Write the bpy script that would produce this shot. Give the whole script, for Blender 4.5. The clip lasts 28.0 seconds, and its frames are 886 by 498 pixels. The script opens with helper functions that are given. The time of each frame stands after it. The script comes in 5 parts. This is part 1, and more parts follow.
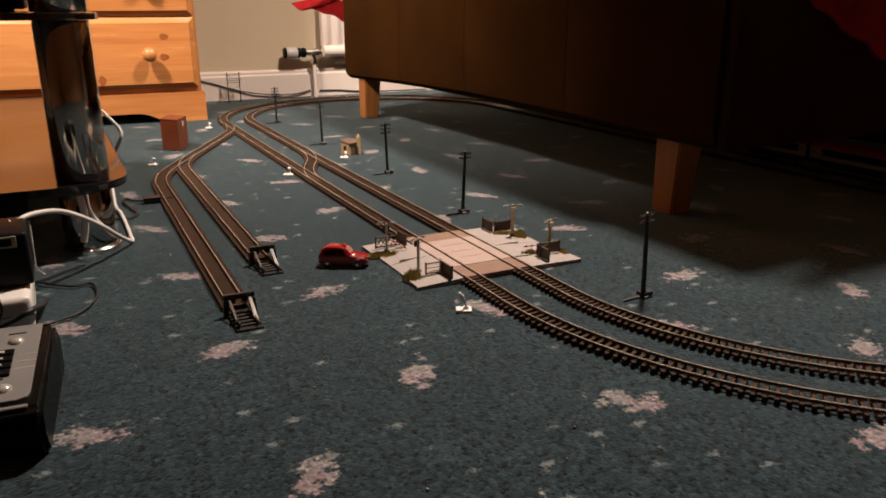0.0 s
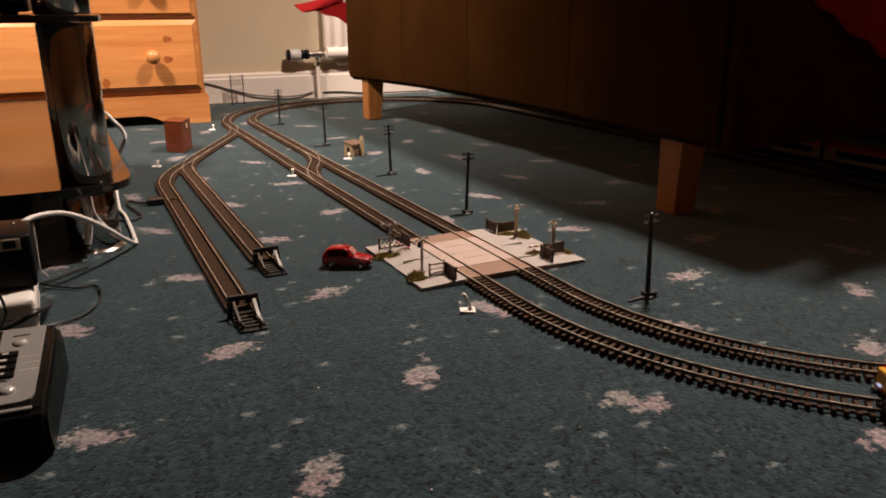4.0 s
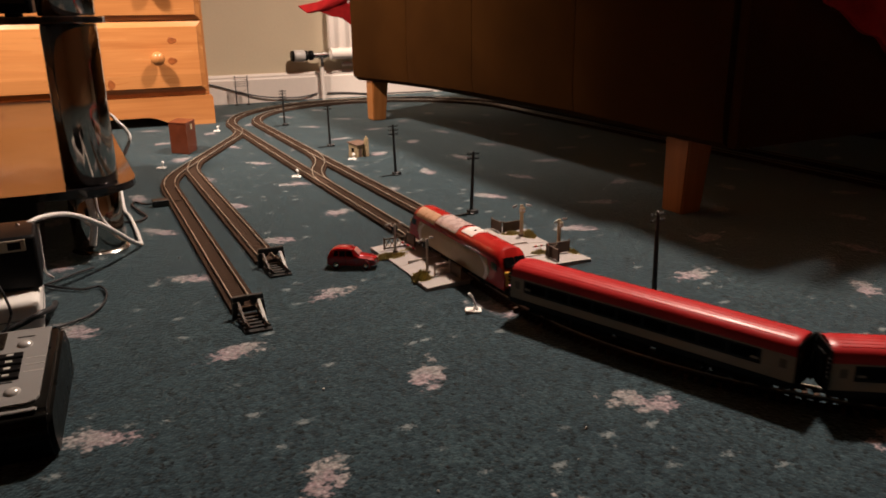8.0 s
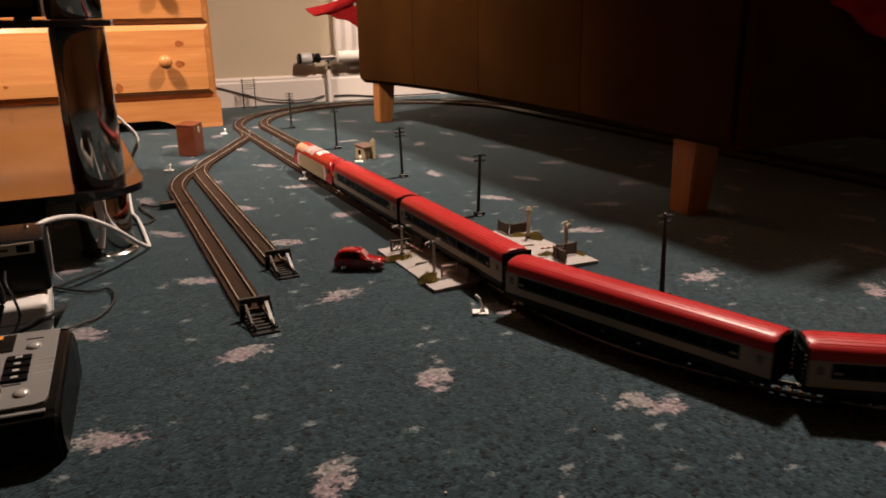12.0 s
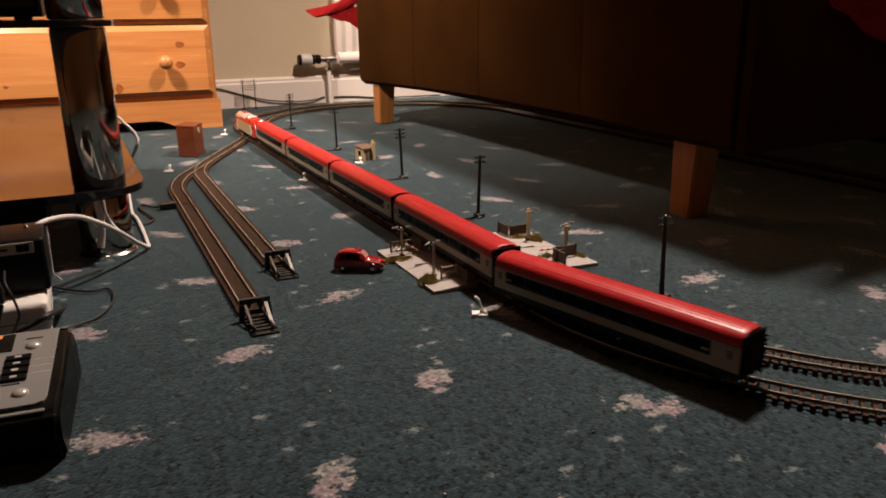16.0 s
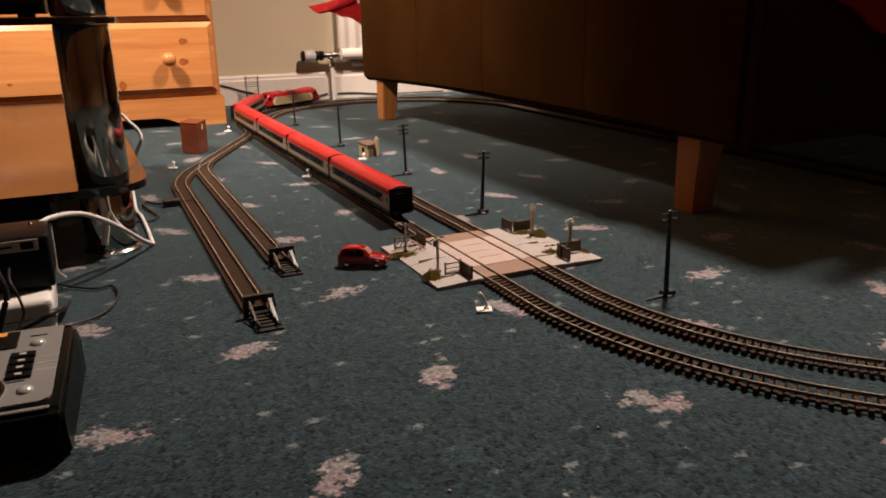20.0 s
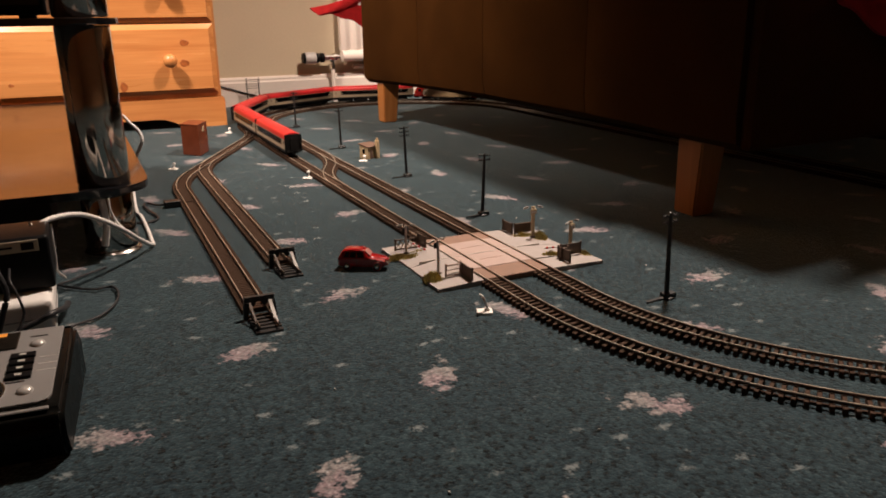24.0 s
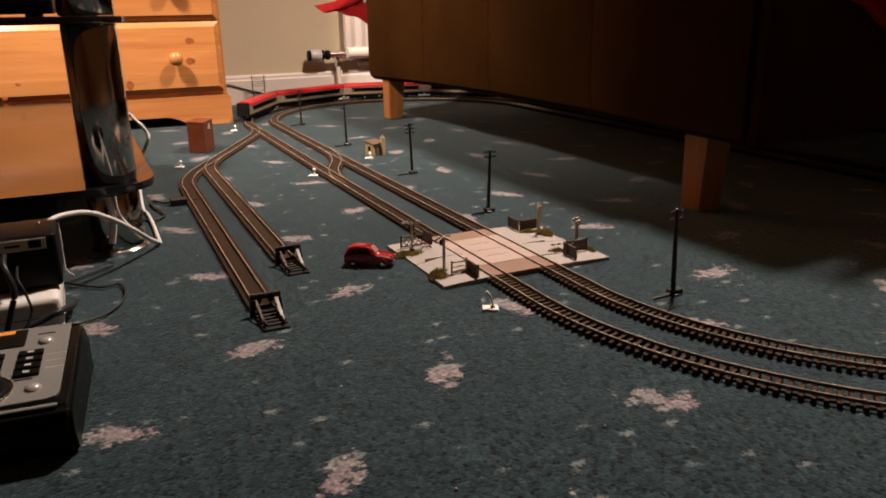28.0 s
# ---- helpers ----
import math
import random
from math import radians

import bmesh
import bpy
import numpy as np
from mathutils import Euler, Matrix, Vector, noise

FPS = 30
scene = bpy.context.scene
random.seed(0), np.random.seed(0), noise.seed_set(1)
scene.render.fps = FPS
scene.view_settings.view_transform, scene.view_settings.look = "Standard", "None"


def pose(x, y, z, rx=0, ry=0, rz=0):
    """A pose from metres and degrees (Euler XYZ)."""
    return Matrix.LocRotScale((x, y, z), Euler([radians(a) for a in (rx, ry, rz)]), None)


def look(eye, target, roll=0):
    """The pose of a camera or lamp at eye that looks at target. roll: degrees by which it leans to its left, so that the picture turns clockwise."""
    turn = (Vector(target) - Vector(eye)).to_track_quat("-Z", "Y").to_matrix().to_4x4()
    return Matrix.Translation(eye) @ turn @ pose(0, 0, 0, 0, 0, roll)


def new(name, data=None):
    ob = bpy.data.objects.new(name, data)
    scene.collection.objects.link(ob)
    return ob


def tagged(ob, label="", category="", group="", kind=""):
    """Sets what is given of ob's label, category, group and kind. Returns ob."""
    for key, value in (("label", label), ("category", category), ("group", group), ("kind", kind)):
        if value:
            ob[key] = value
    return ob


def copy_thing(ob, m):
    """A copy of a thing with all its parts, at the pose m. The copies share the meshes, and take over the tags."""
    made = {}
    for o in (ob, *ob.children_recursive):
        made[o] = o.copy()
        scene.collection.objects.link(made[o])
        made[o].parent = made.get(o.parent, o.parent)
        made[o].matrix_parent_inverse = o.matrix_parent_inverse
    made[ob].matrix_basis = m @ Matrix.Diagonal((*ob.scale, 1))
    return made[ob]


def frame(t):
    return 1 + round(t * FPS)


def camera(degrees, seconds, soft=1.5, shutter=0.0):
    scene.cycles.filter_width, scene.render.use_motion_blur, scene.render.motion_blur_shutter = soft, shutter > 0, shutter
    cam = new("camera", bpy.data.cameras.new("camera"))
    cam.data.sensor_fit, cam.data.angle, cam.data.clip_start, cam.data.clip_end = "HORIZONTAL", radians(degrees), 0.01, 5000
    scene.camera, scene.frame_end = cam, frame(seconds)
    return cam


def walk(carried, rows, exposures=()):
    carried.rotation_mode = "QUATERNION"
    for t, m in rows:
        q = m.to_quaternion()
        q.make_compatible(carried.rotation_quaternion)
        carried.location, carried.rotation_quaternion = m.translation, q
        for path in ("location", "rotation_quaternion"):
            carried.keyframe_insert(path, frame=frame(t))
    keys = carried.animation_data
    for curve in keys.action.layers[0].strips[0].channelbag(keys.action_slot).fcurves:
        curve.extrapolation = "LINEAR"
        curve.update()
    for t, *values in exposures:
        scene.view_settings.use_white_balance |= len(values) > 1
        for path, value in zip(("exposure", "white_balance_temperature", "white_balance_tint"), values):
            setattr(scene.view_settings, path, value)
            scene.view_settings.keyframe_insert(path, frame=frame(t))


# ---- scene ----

cam = camera(60.26, 28.0, soft=1.8, shutter=0.5)
walk(cam, [
    (0, pose(-0.3932, -0.0003, 0.2947, 72.314, 0.008, -26.959)),
    (0.5, pose(-0.3933, -0.0003, 0.2946, 72.224, 0.100, -26.664)),
    (1, pose(-0.3933, -0.0003, 0.2946, 72.417, 0.039, -26.839)),
    (1.5, pose(-0.3934, -0.0003, 0.2945, 72.548, -0.113, -26.936)),
    (2, pose(-0.3934, -0.0003, 0.2945, 72.435, -0.058, -26.839)),
    (2.5, pose(-0.3933, -0.0002, 0.2944, 72.369, 0.036, -26.783)),
    (3, pose(-0.3933, -0.0001, 0.2943, 72.339, 0.120, -26.612)),
    (3.5, pose(-0.3932, 0.0001, 0.2941, 72.425, 0.158, -26.698)),
    (5.5, pose(-0.3920, 0.0024, 0.2921, 72.399, 0.429, -26.756)),
    (6, pose(-0.3919, 0.0026, 0.2918, 72.327, 0.271, -26.830)),
    (6.5, pose(-0.3919, 0.0028, 0.2917, 72.331, 0.411, -26.596)),
    (7, pose(-0.3919, 0.0029, 0.2917, 72.359, 0.375, -26.579)),
    (7.5, pose(-0.3919, 0.0030, 0.2917, 72.414, 0.408, -26.579)),
    (8, pose(-0.3920, 0.0031, 0.2917, 72.483, 0.579, -26.471)),
    (8.5, pose(-0.3921, 0.0032, 0.2917, 72.310, 0.764, -26.208)),
    (9, pose(-0.3922, 0.0032, 0.2918, 72.380, 0.955, -26.375)),
    (9.5, pose(-0.3922, 0.0033, 0.2917, 72.445, 0.836, -26.279)),
    (10, pose(-0.3923, 0.0033, 0.2917, 72.607, 0.712, -26.281)),
    (10.5, pose(-0.3924, 0.0033, 0.2916, 72.670, 0.709, -26.046)),
    (11, pose(-0.3924, 0.0033, 0.2915, 72.704, 0.627, -26.099)),
    (11.5, pose(-0.3924, 0.0033, 0.2914, 72.713, 0.683, -25.982)),
    (12, pose(-0.3924, 0.0034, 0.2913, 72.661, 0.759, -26.019)),
    (12.5, pose(-0.3924, 0.0034, 0.2912, 72.406, 0.966, -25.921)),
    (14.5, pose(-0.3927, 0.0036, 0.2908, 72.612, 0.723, -25.892)),
    (15, pose(-0.3928, 0.0036, 0.2908, 72.704, 0.575, -25.901)),
    (15.5, pose(-0.3928, 0.0036, 0.2907, 72.824, 0.514, -25.996)),
    (16, pose(-0.3928, 0.0036, 0.2907, 72.798, 0.544, -25.997)),
    (16.5, pose(-0.3927, 0.0037, 0.2906, 72.784, 0.528, -25.997)),
    (17, pose(-0.3926, 0.0039, 0.2906, 72.796, 0.483, -25.974)),
    (17.5, pose(-0.3925, 0.0040, 0.2905, 72.642, 0.616, -26.110)),
    (18, pose(-0.3923, 0.0042, 0.2905, 72.499, 0.803, -25.919)),
    (18.5, pose(-0.3922, 0.0044, 0.2904, 72.424, 0.862, -25.942)),
    (19, pose(-0.3922, 0.0045, 0.2904, 72.467, 0.885, -25.943)),
    (19.5, pose(-0.3922, 0.0046, 0.2903, 72.425, 0.894, -25.790)),
    (20, pose(-0.3923, 0.0046, 0.2902, 72.516, 0.785, -25.765)),
    (20.5, pose(-0.3923, 0.0046, 0.2901, 72.501, 0.682, -25.799)),
    (21, pose(-0.3924, 0.0046, 0.2900, 72.639, 0.647, -25.690)),
    (21.5, pose(-0.3924, 0.0046, 0.2899, 72.630, 0.543, -25.779)),
    (23.5, pose(-0.3924, 0.0048, 0.2895, 72.613, 0.754, -25.687)),
    (24, pose(-0.3924, 0.0049, 0.2895, 72.692, 0.659, -25.702)),
    (24.5, pose(-0.3923, 0.0050, 0.2895, 72.458, 0.902, -25.639)),
    (25, pose(-0.3923, 0.0051, 0.2895, 72.332, 1.144, -25.576)),
    (25.5, pose(-0.3923, 0.0051, 0.2895, 72.345, 1.168, -25.461)),
    (26, pose(-0.3923, 0.0051, 0.2894, 72.418, 1.055, -25.521)),
    (26.5, pose(-0.3923, 0.0051, 0.2894, 72.503, 0.868, -25.509)),
    (27, pose(-0.3923, 0.0050, 0.2893, 72.538, 0.794, -25.501)),
    (27.5, pose(-0.3923, 0.0050, 0.2893, 72.527, 0.867, -25.450)),
    (28, pose(-0.3924, 0.0049, 0.2893, 72.474, 0.933, -25.330)),
])

# ---- light: a pendant lamp over the sofa, an upward fill light added there, and a shaded lamp standing beyond the television stand ----
world = bpy.data.worlds.new("room_dark")
world.use_nodes = True
world.node_tree.nodes["Background"].inputs[0].default_value = (1.0, 0.9, 0.8, 1)
world.node_tree.nodes["Background"].inputs[1].default_value = 0.0
scene.world = world
scene.view_settings.exposure = 0.0


def shaded_lamp(name, place, target, watts, cone, blend, colour):
    """A lamp in a shade or spot reflector that throws its light towards the target."""
    data = bpy.data.lights.new(name, "SPOT")
    data.energy, data.shadow_soft_size, data.color = watts, 0.08, colour
    data.spot_size, data.spot_blend = radians(cone), blend
    ob = new(name, data)
    ob.matrix_basis = look(place, target)
    return ob


shaded_lamp("pendant_lamp", (0.64, 1.16, 1.72), (0.64, 1.19, 0.0), 306.0, 126, 1.0, (1.0, 0.79, 0.655))
# Added fill: bounces off the ceiling to lift the shaded carpet.
shaded_lamp("ceiling_fill", (0.64, 1.16, 1.76), (0.64, 1.16, 2.3), 15.0, 120, 0.6, (1.0, 0.79, 0.655))
shaded_lamp("standard_lamp", (-0.77, 1.52, 1.26), (-0.03, 2.20, 0.25), 172.0, 108, 1.0, (1.0, 0.79, 0.655))

# ---- materials ----
def material(name, colour=(0.5, 0.5, 0.5), rough=0.6, metal=0.0, spec=0.5):
    m = bpy.data.materials.new(name)
    m.use_nodes = True
    b = m.node_tree.nodes["Principled BSDF"]
    b.inputs["Base Color"].default_value = (*colour, 1)
    b.inputs["Roughness"].default_value = rough
    b.inputs["Metallic"].default_value = metal
    b.inputs["Specular IOR Level"].default_value = spec
    return m


class Net:
    """Short hand for building a node tree."""

    def __init__(self, m):
        self.t = m.node_tree
        self.b = self.t.nodes["Principled BSDF"]
        self.co = self.t.nodes.new("ShaderNodeTexCoord")

    def node(self, kind, **props):
        n = self.t.nodes.new(kind)
        for k, v in props.items():
            n.inputs[k].default_value = v
        return n

    def link(self, a, b):
        self.t.links.new(a, b)

    def math(self, op, a, b=0.0, c=0.0):
        n = self.t.nodes.new("ShaderNodeMath")
        n.operation = op
        for i, v in enumerate((a, b, c)):
            if isinstance(v, (int, float)):
                n.inputs[i].default_value = v
            else:
                self.link(v, n.inputs[i])
        return n.outputs[0]

    def mapped(self, scale=(1, 1, 1), turn=(0, 0, 0), where="Object"):
        n = self.t.nodes.new("ShaderNodeMapping")
        n.inputs["Scale"].default_value = scale
        n.inputs["Rotation"].default_value = turn
        self.link(self.co.outputs[where], n.inputs[0])
        return n.outputs[0]

    def noise(self, vec, scale, detail=3.0, rough=0.55, distort=0.0):
        n = self.node("ShaderNodeTexNoise", Scale=scale, Detail=detail, Roughness=rough, Distortion=distort)
        self.link(vec, n.inputs["Vector"])
        return n.outputs["Fac"]

    def ramp(self, fac, stops):
        n = self.t.nodes.new("ShaderNodeValToRGB")
        e = n.color_ramp.elements
        while len(e) < len(stops):
            e.new(0.5)
        for el, (p, c) in zip(e, stops):
            el.position = p
            el.color = (*c, 1) if len(c) == 3 else c
        self.link(fac, n.inputs[0])
        return n.outputs[0]

    def mix(self, fac, a, b, mode="MIX"):
        n = self.t.nodes.new("ShaderNodeMix")
        n.data_type, n.blend_type = "RGBA", mode
        if isinstance(fac, (int, float)):
            n.inputs[0].default_value = fac
        else:
            self.link(fac, n.inputs[0])
        for i, v in ((6, a), (7, b)):
            if isinstance(v, tuple):
                n.inputs[i].default_value = (*v, 1)
            else:
                self.link(v, n.inputs[i])
        return n.outputs[2]

    def bump(self, height, strength=0.3, dist=0.001):
        n = self.node("ShaderNodeBump", Strength=strength, Distance=dist)
        self.link(height, n.inputs["Height"])
        self.link(n.outputs[0], self.b.inputs["Normal"])

    def colour(self, c):
        self.link(c, self.b.inputs["Base Color"])

    def rough(self, fac, lo, hi):
        n = self.node("ShaderNodeMapRange")
        n.inputs["To Min"].default_value, n.inputs["To Max"].default_value = lo, hi
        self.link(fac, n.inputs["Value"])
        self.link(n.outputs[0], self.b.inputs["Roughness"])


def varied(name, colour, rough=0.6, metal=0.0, spec=0.5, amount=0.25, scale=60.0, bump=0.15, fine=900.0, dist=0.0005):
    """A surface of one colour with uneven tone at two scales, slight relief and uneven gloss."""
    m = material(name, colour, rough, metal, spec)
    n = Net(m)
    v = n.mapped()
    big, small = n.noise(v, scale), n.noise(v, fine, 2.0)
    f = n.math("ADD", n.math("MULTIPLY", big, 0.65), n.math("MULTIPLY", small, 0.35))
    lo = tuple(c * (1 - amount) for c in colour)
    hi = tuple(min(1.0, c * (1 + amount)) for c in colour)
    n.colour(n.ramp(f, [(0.3, lo), (0.7, hi)]))
    n.rough(big, max(0.02, rough - 0.12), min(1.0, rough + 0.12))
    if bump:
        n.bump(small, bump, dist)
    return m


def carpet_material():
    """Blue-green cut pile with a half-drop lattice of pink sprigs and scattered pale flecks."""
    m = material("carpet_pile", (0.03, 0.05, 0.06), 0.95, 0, 0.15)
    n = Net(m)
    v = n.mapped()
    sep = n.node("ShaderNodeSeparateXYZ")
    n.link(v, sep.inputs[0])
    # the lattice lies a few degrees askew to the room
    x = n.math("ADD", sep.outputs[0], n.math("MULTIPLY", n.math("SUBTRACT", sep.outputs[1], 0.53), 0.03))
    y = n.math("ADD", sep.outputs[1], n.math("MULTIPLY", n.math("ADD", sep.outputs[0], 0.15), 0.07))
    cx = n.math("ADD", n.math("DIVIDE", n.math("ADD", x, 0.150), 0.1262), 0.5)
    col = n.math("FLOOR", cx)
    dx = n.math("MULTIPLY", n.math("SUBTRACT", n.math("SUBTRACT", cx, col), 0.5), 0.1262)
    par = n.math("FLOORED_MODULO", col, 2.0)
    cy = n.math("ADD", n.math("DIVIDE", n.math("SUBTRACT", n.math("SUBTRACT", y, 0.527), n.math("MULTIPLY", par, 0.1105)), 0.2215), 0.5)
    row = n.math("FLOOR", cy)
    dy = n.math("MULTIPLY", n.math("SUBTRACT", n.math("SUBTRACT", cy, row), 0.5), 0.2215)
    wob1, wob2 = n.noise(v, 55.0, 3.0, 0.7), n.noise(n.mapped((1, 1, 1), (0.4, 0, 1.2)), 55.0, 3.0, 0.7)
    dx = n.math("ADD", dx, n.math("MULTIPLY", n.math("SUBTRACT", wob1, 0.5), 0.030))
    dy = n.math("ADD", dy, n.math("MULTIPLY", n.math("SUBTRACT", wob2, 0.5), 0.030))
    # each sprig is turned a different way, in a woven order
    order = n.math("ADD", n.math("ADD", n.math("MULTIPLY", col, 0.238), n.math("MULTIPLY", row, 0.793)), 0.355)
    turn = n.math("MULTIPLY", n.math("FRACT", order), math.pi)
    c, s = n.math("COSINE", turn), n.math("SINE", turn)
    a = n.math("ADD", n.math("MULTIPLY", dx, c), n.math("MULTIPLY", dy, s))
    b = n.math("SUBTRACT", n.math("MULTIPLY", dy, c), n.math("MULTIPLY", dx, s))
    a, b = n.math("DIVIDE", a, 0.029), n.math("DIVIDE", b, 0.0135)
    r = n.math("SQRT", n.math("ADD", n.math("MULTIPLY", a, a), n.math("MULTIPLY", b, b)))
    tuft = n.noise(v, 260.0, 3.0, 0.7)
    patch = n.noise(v, 95.0, 2.0)
    edge = n.math("SUBTRACT", n.math("ADD", 0.98, n.math("MULTIPLY", n.math("SUBTRACT", patch, 0.5), 2.6)), r)
    edge = n.math("ADD", edge, n.math("MULTIPLY", n.math("SUBTRACT", tuft, 0.5), 1.6))
    sprig = n.ramp(edge, [(0.0, (0, 0, 0)), (0.32, (1, 1, 1))])
    pile = n.node("ShaderNodeTexVoronoi", Scale=320.0, Randomness=1.0)
    warp = n.node("ShaderNodeVectorMath")
    warp.operation = "MULTIPLY_ADD"
    wn = n.node("ShaderNodeTexNoise", Scale=600.0, Detail=1.0)
    n.link(v, wn.inputs["Vector"])
    n.link(wn.outputs["Color"], warp.inputs[0])
    warp.inputs[1].default_value = (0.003, 0.003, 0.0)
    n.link(v, warp.inputs[2])
    n.link(warp.outputs[0], pile.inputs["Vector"])
    ps = n.node("ShaderNodeSeparateColor")
    n.link(pile.outputs["Color"], ps.inputs[0])
    clump = n.math("ADD", n.math("MULTIPLY", ps.outputs[1], 0.42), n.math("MULTIPLY", n.noise(v, 150.0, 4.0, 0.7), 0.58))
    base = n.ramp(clump, [(0.28, (0.0004, 0.0009, 0.0014)), (0.38, (0.0082, 0.0170, 0.0232)), (0.58, (0.0150, 0.0300, 0.0385)), (0.78, (0.032, 0.056, 0.067))])
    broad = n.ramp(n.noise(v, 9.0, 4.0, 0.6), [(0.3, (0.80, 0.82, 0.86)), (0.7, (1.12, 1.10, 1.05))])
    base = n.mix(1.0, base, broad, "MULTIPLY")
    vor = n.node("ShaderNodeTexVoronoi", Scale=31.0, Randomness=1.0)
    n.link(n.mapped((0.8, 1.25, 1.0), (0, 0, 0.47)), vor.inputs["Vector"])
    near = n.math("ADD", vor.outputs["Distance"], n.math("MULTIPLY", n.math("SUBTRACT", tuft, 0.5), 0.62))
    vs = n.node("ShaderNodeSeparateColor")
    n.link(vor.outputs["Color"], vs.inputs[0])
    keep = n.math("GREATER_THAN", vs.outputs[0], 0.25)
    fleck = n.math("MULTIPLY", n.ramp(near, [(0.06, (1, 1, 1)), (0.17, (0, 0, 0))]), n.math("MULTIPLY", keep, 1.0))
    base = n.mix(fleck, base, (0.14, 0.165, 0.17))
    pink = n.ramp(n.noise(v, 240.0, 2.0), [(0.32, (0.075, 0.062, 0.070)), (0.55, (0.26, 0.20, 0.215)), (0.75, (0.42, 0.37, 0.375))])
    cream = n.ramp(n.noise(v, 230.0, 2.0), [(0.32, (0.07, 0.075, 0.078)), (0.55, (0.23, 0.215, 0.21)), (0.75, (0.38, 0.37, 0.36))])
    pink = n.mix(n.ramp(n.math("ADD", n.math("MULTIPLY", a, 0.4), patch), [(0.35, (0, 0, 0)), (0.7, (1, 1, 1))]), pink, cream)
    n.colour(n.mix(sprig, base, pink))
    lift = n.math("ADD", n.math("MULTIPLY", pile.outputs["Distance"], -0.9), n.math("MULTIPLY", n.noise(v, 230.0, 3.0, 0.65), 0.7))
    n.bump(lift, 0.40, 0.0024)
    n.b.inputs["Sheen Weight"].default_value = 0.60
    n.b.inputs["Sheen Roughness"].default_value = 0.38
    n.b.inputs["Sheen Tint"].default_value = (0.63, 0.87, 0.93, 1)
    return m


def pine_material(name, axis, light, dark, knots=True, gloss=0.32):
    """Varnished pine: grain that runs along the axis (0 x, 1 y, 2 z), rings and a few knots."""
    m = material(name, light, gloss, 0, 0.5)
    n = Net(m)
    scale = [26.0, 26.0, 26.0]
    scale[axis] = 1.6
    v = n.mapped(tuple(scale))
    rings = n.noise(v, 1.0, 4.0, 0.55, 0.8)
    fine = n.noise(n.mapped(tuple(s * 9 if i != axis else s * 3 for i, s in enumerate(scale))), 1.0, 2.0)
    f = n.math("ADD", n.math("MULTIPLY", rings, 0.75), n.math("MULTIPLY", fine, 0.25))
    mid = tuple((a + b) / 2 for a, b in zip(light, dark))
    tone = n.ramp(f, [(0.30, dark), (0.45, mid), (0.62, light), (0.80, mid)])
    if knots:
        # glued boards, each a little different in tone
        sep = n.node("ShaderNodeSeparateXYZ")
        n.link(n.mapped(), sep.inputs[0])
        dice = n.node("ShaderNodeTexWhiteNoise")
        dice.noise_dimensions = "1D"
        n.link(n.math("FLOOR", n.math("MULTIPLY", sep.outputs[2 if axis == 0 else 0], 15.0)), dice.inputs["W"])
        tone = n.mix(1.0, tone, n.ramp(dice.outputs["Value"], [(0.0, (0.86, 0.82, 0.78)), (1.0, (1.08, 1.06, 1.04))]), "MULTIPLY")
    n.colour(tone)
    n.rough(rings, gloss - 0.08, gloss + 0.12)
    n.bump(f, 0.12, 0.0006)
    return m


def spotted_red():
    """Red fleece with small white spots."""
    m = material("red_fleece", (0.2, 0.01, 0.01), 0.9, 0, 0.2)
    n = Net(m)
    v = n.mapped()
    vor = n.node("ShaderNodeTexVoronoi", Scale=13.0, Randomness=0.35)
    n.link(v, vor.inputs["Vector"])
    dot = n.ramp(vor.outputs["Distance"], [(0.05, (1, 1, 1)), (0.07, (0, 0, 0))])
    red = n.ramp(n.noise(v, 40.0, 4.0), [(0.3, (0.24, 0.007, 0.008)), (0.7, (0.42, 0.013, 0.014))])
    n.colour(n.mix(dot, red, (0.75, 0.70, 0.65)))
    n.bump(n.noise(v, 500.0), 0.4, 0.002)
    return m


def suede():
    m = material("brown_suede", (0.06, 0.03, 0.014), 0.95, 0, 0.04)
    n = Net(m)
    v = n.mapped()
    n.colour(n.ramp(n.math("ADD", n.math("MULTIPLY", n.noise(v, 6.0, 4.0), 0.6), n.math("MULTIPLY", n.noise(v, 700.0), 0.4)),
                    [(0.3, (0.027, 0.0103, 0.0021)), (0.7, (0.054, 0.0210, 0.0044))]))
    n.bump(n.noise(v, 420.0, 4.0, 0.7), 0.5, 0.002)
    return m


CARPET = carpet_material()
WALLPAPER = varied("cream_wall_paint", (0.57, 0.475, 0.335), 0.7, amount=0.06, scale=5.0, bump=0.25, fine=160.0, dist=0.001)
WHITE_PAINT = varied("white_gloss_paint", (0.70, 0.63, 0.57), 0.35, amount=0.05, scale=7.0, bump=0.1, fine=120.0)
BROWN_WALL = varied("reflected_brown_wall", (0.42, 0.245, 0.13), 0.8, amount=0.08, scale=5.0)
CEILING_WHITE = varied("white_ceiling_paint", (0.80, 0.78, 0.74), 0.85, amount=0.04, scale=4.0)
PINE = pine_material("varnished_pine", 0, (0.52, 0.232, 0.078), (0.355, 0.130, 0.039), True, 0.24)
PINE_UP = pine_material("varnished_pine_upright", 2, (0.50, 0.22, 0.072), (0.38, 0.142, 0.040), False)
KNOT = varied("pine_knot", (0.26, 0.075, 0.018), 0.4, amount=0.4, scale=120)
LEG_WOOD = pine_material("oiled_beech", 2, (0.42, 0.172, 0.047), (0.29, 0.105, 0.026), False, 0.4)
SUEDE = suede()
FLEECE = spotted_red()
PIPING = varied("dark_brown_seam", (0.006, 0.003, 0.0015), 0.9, spec=0.02, amount=0.3, scale=80)
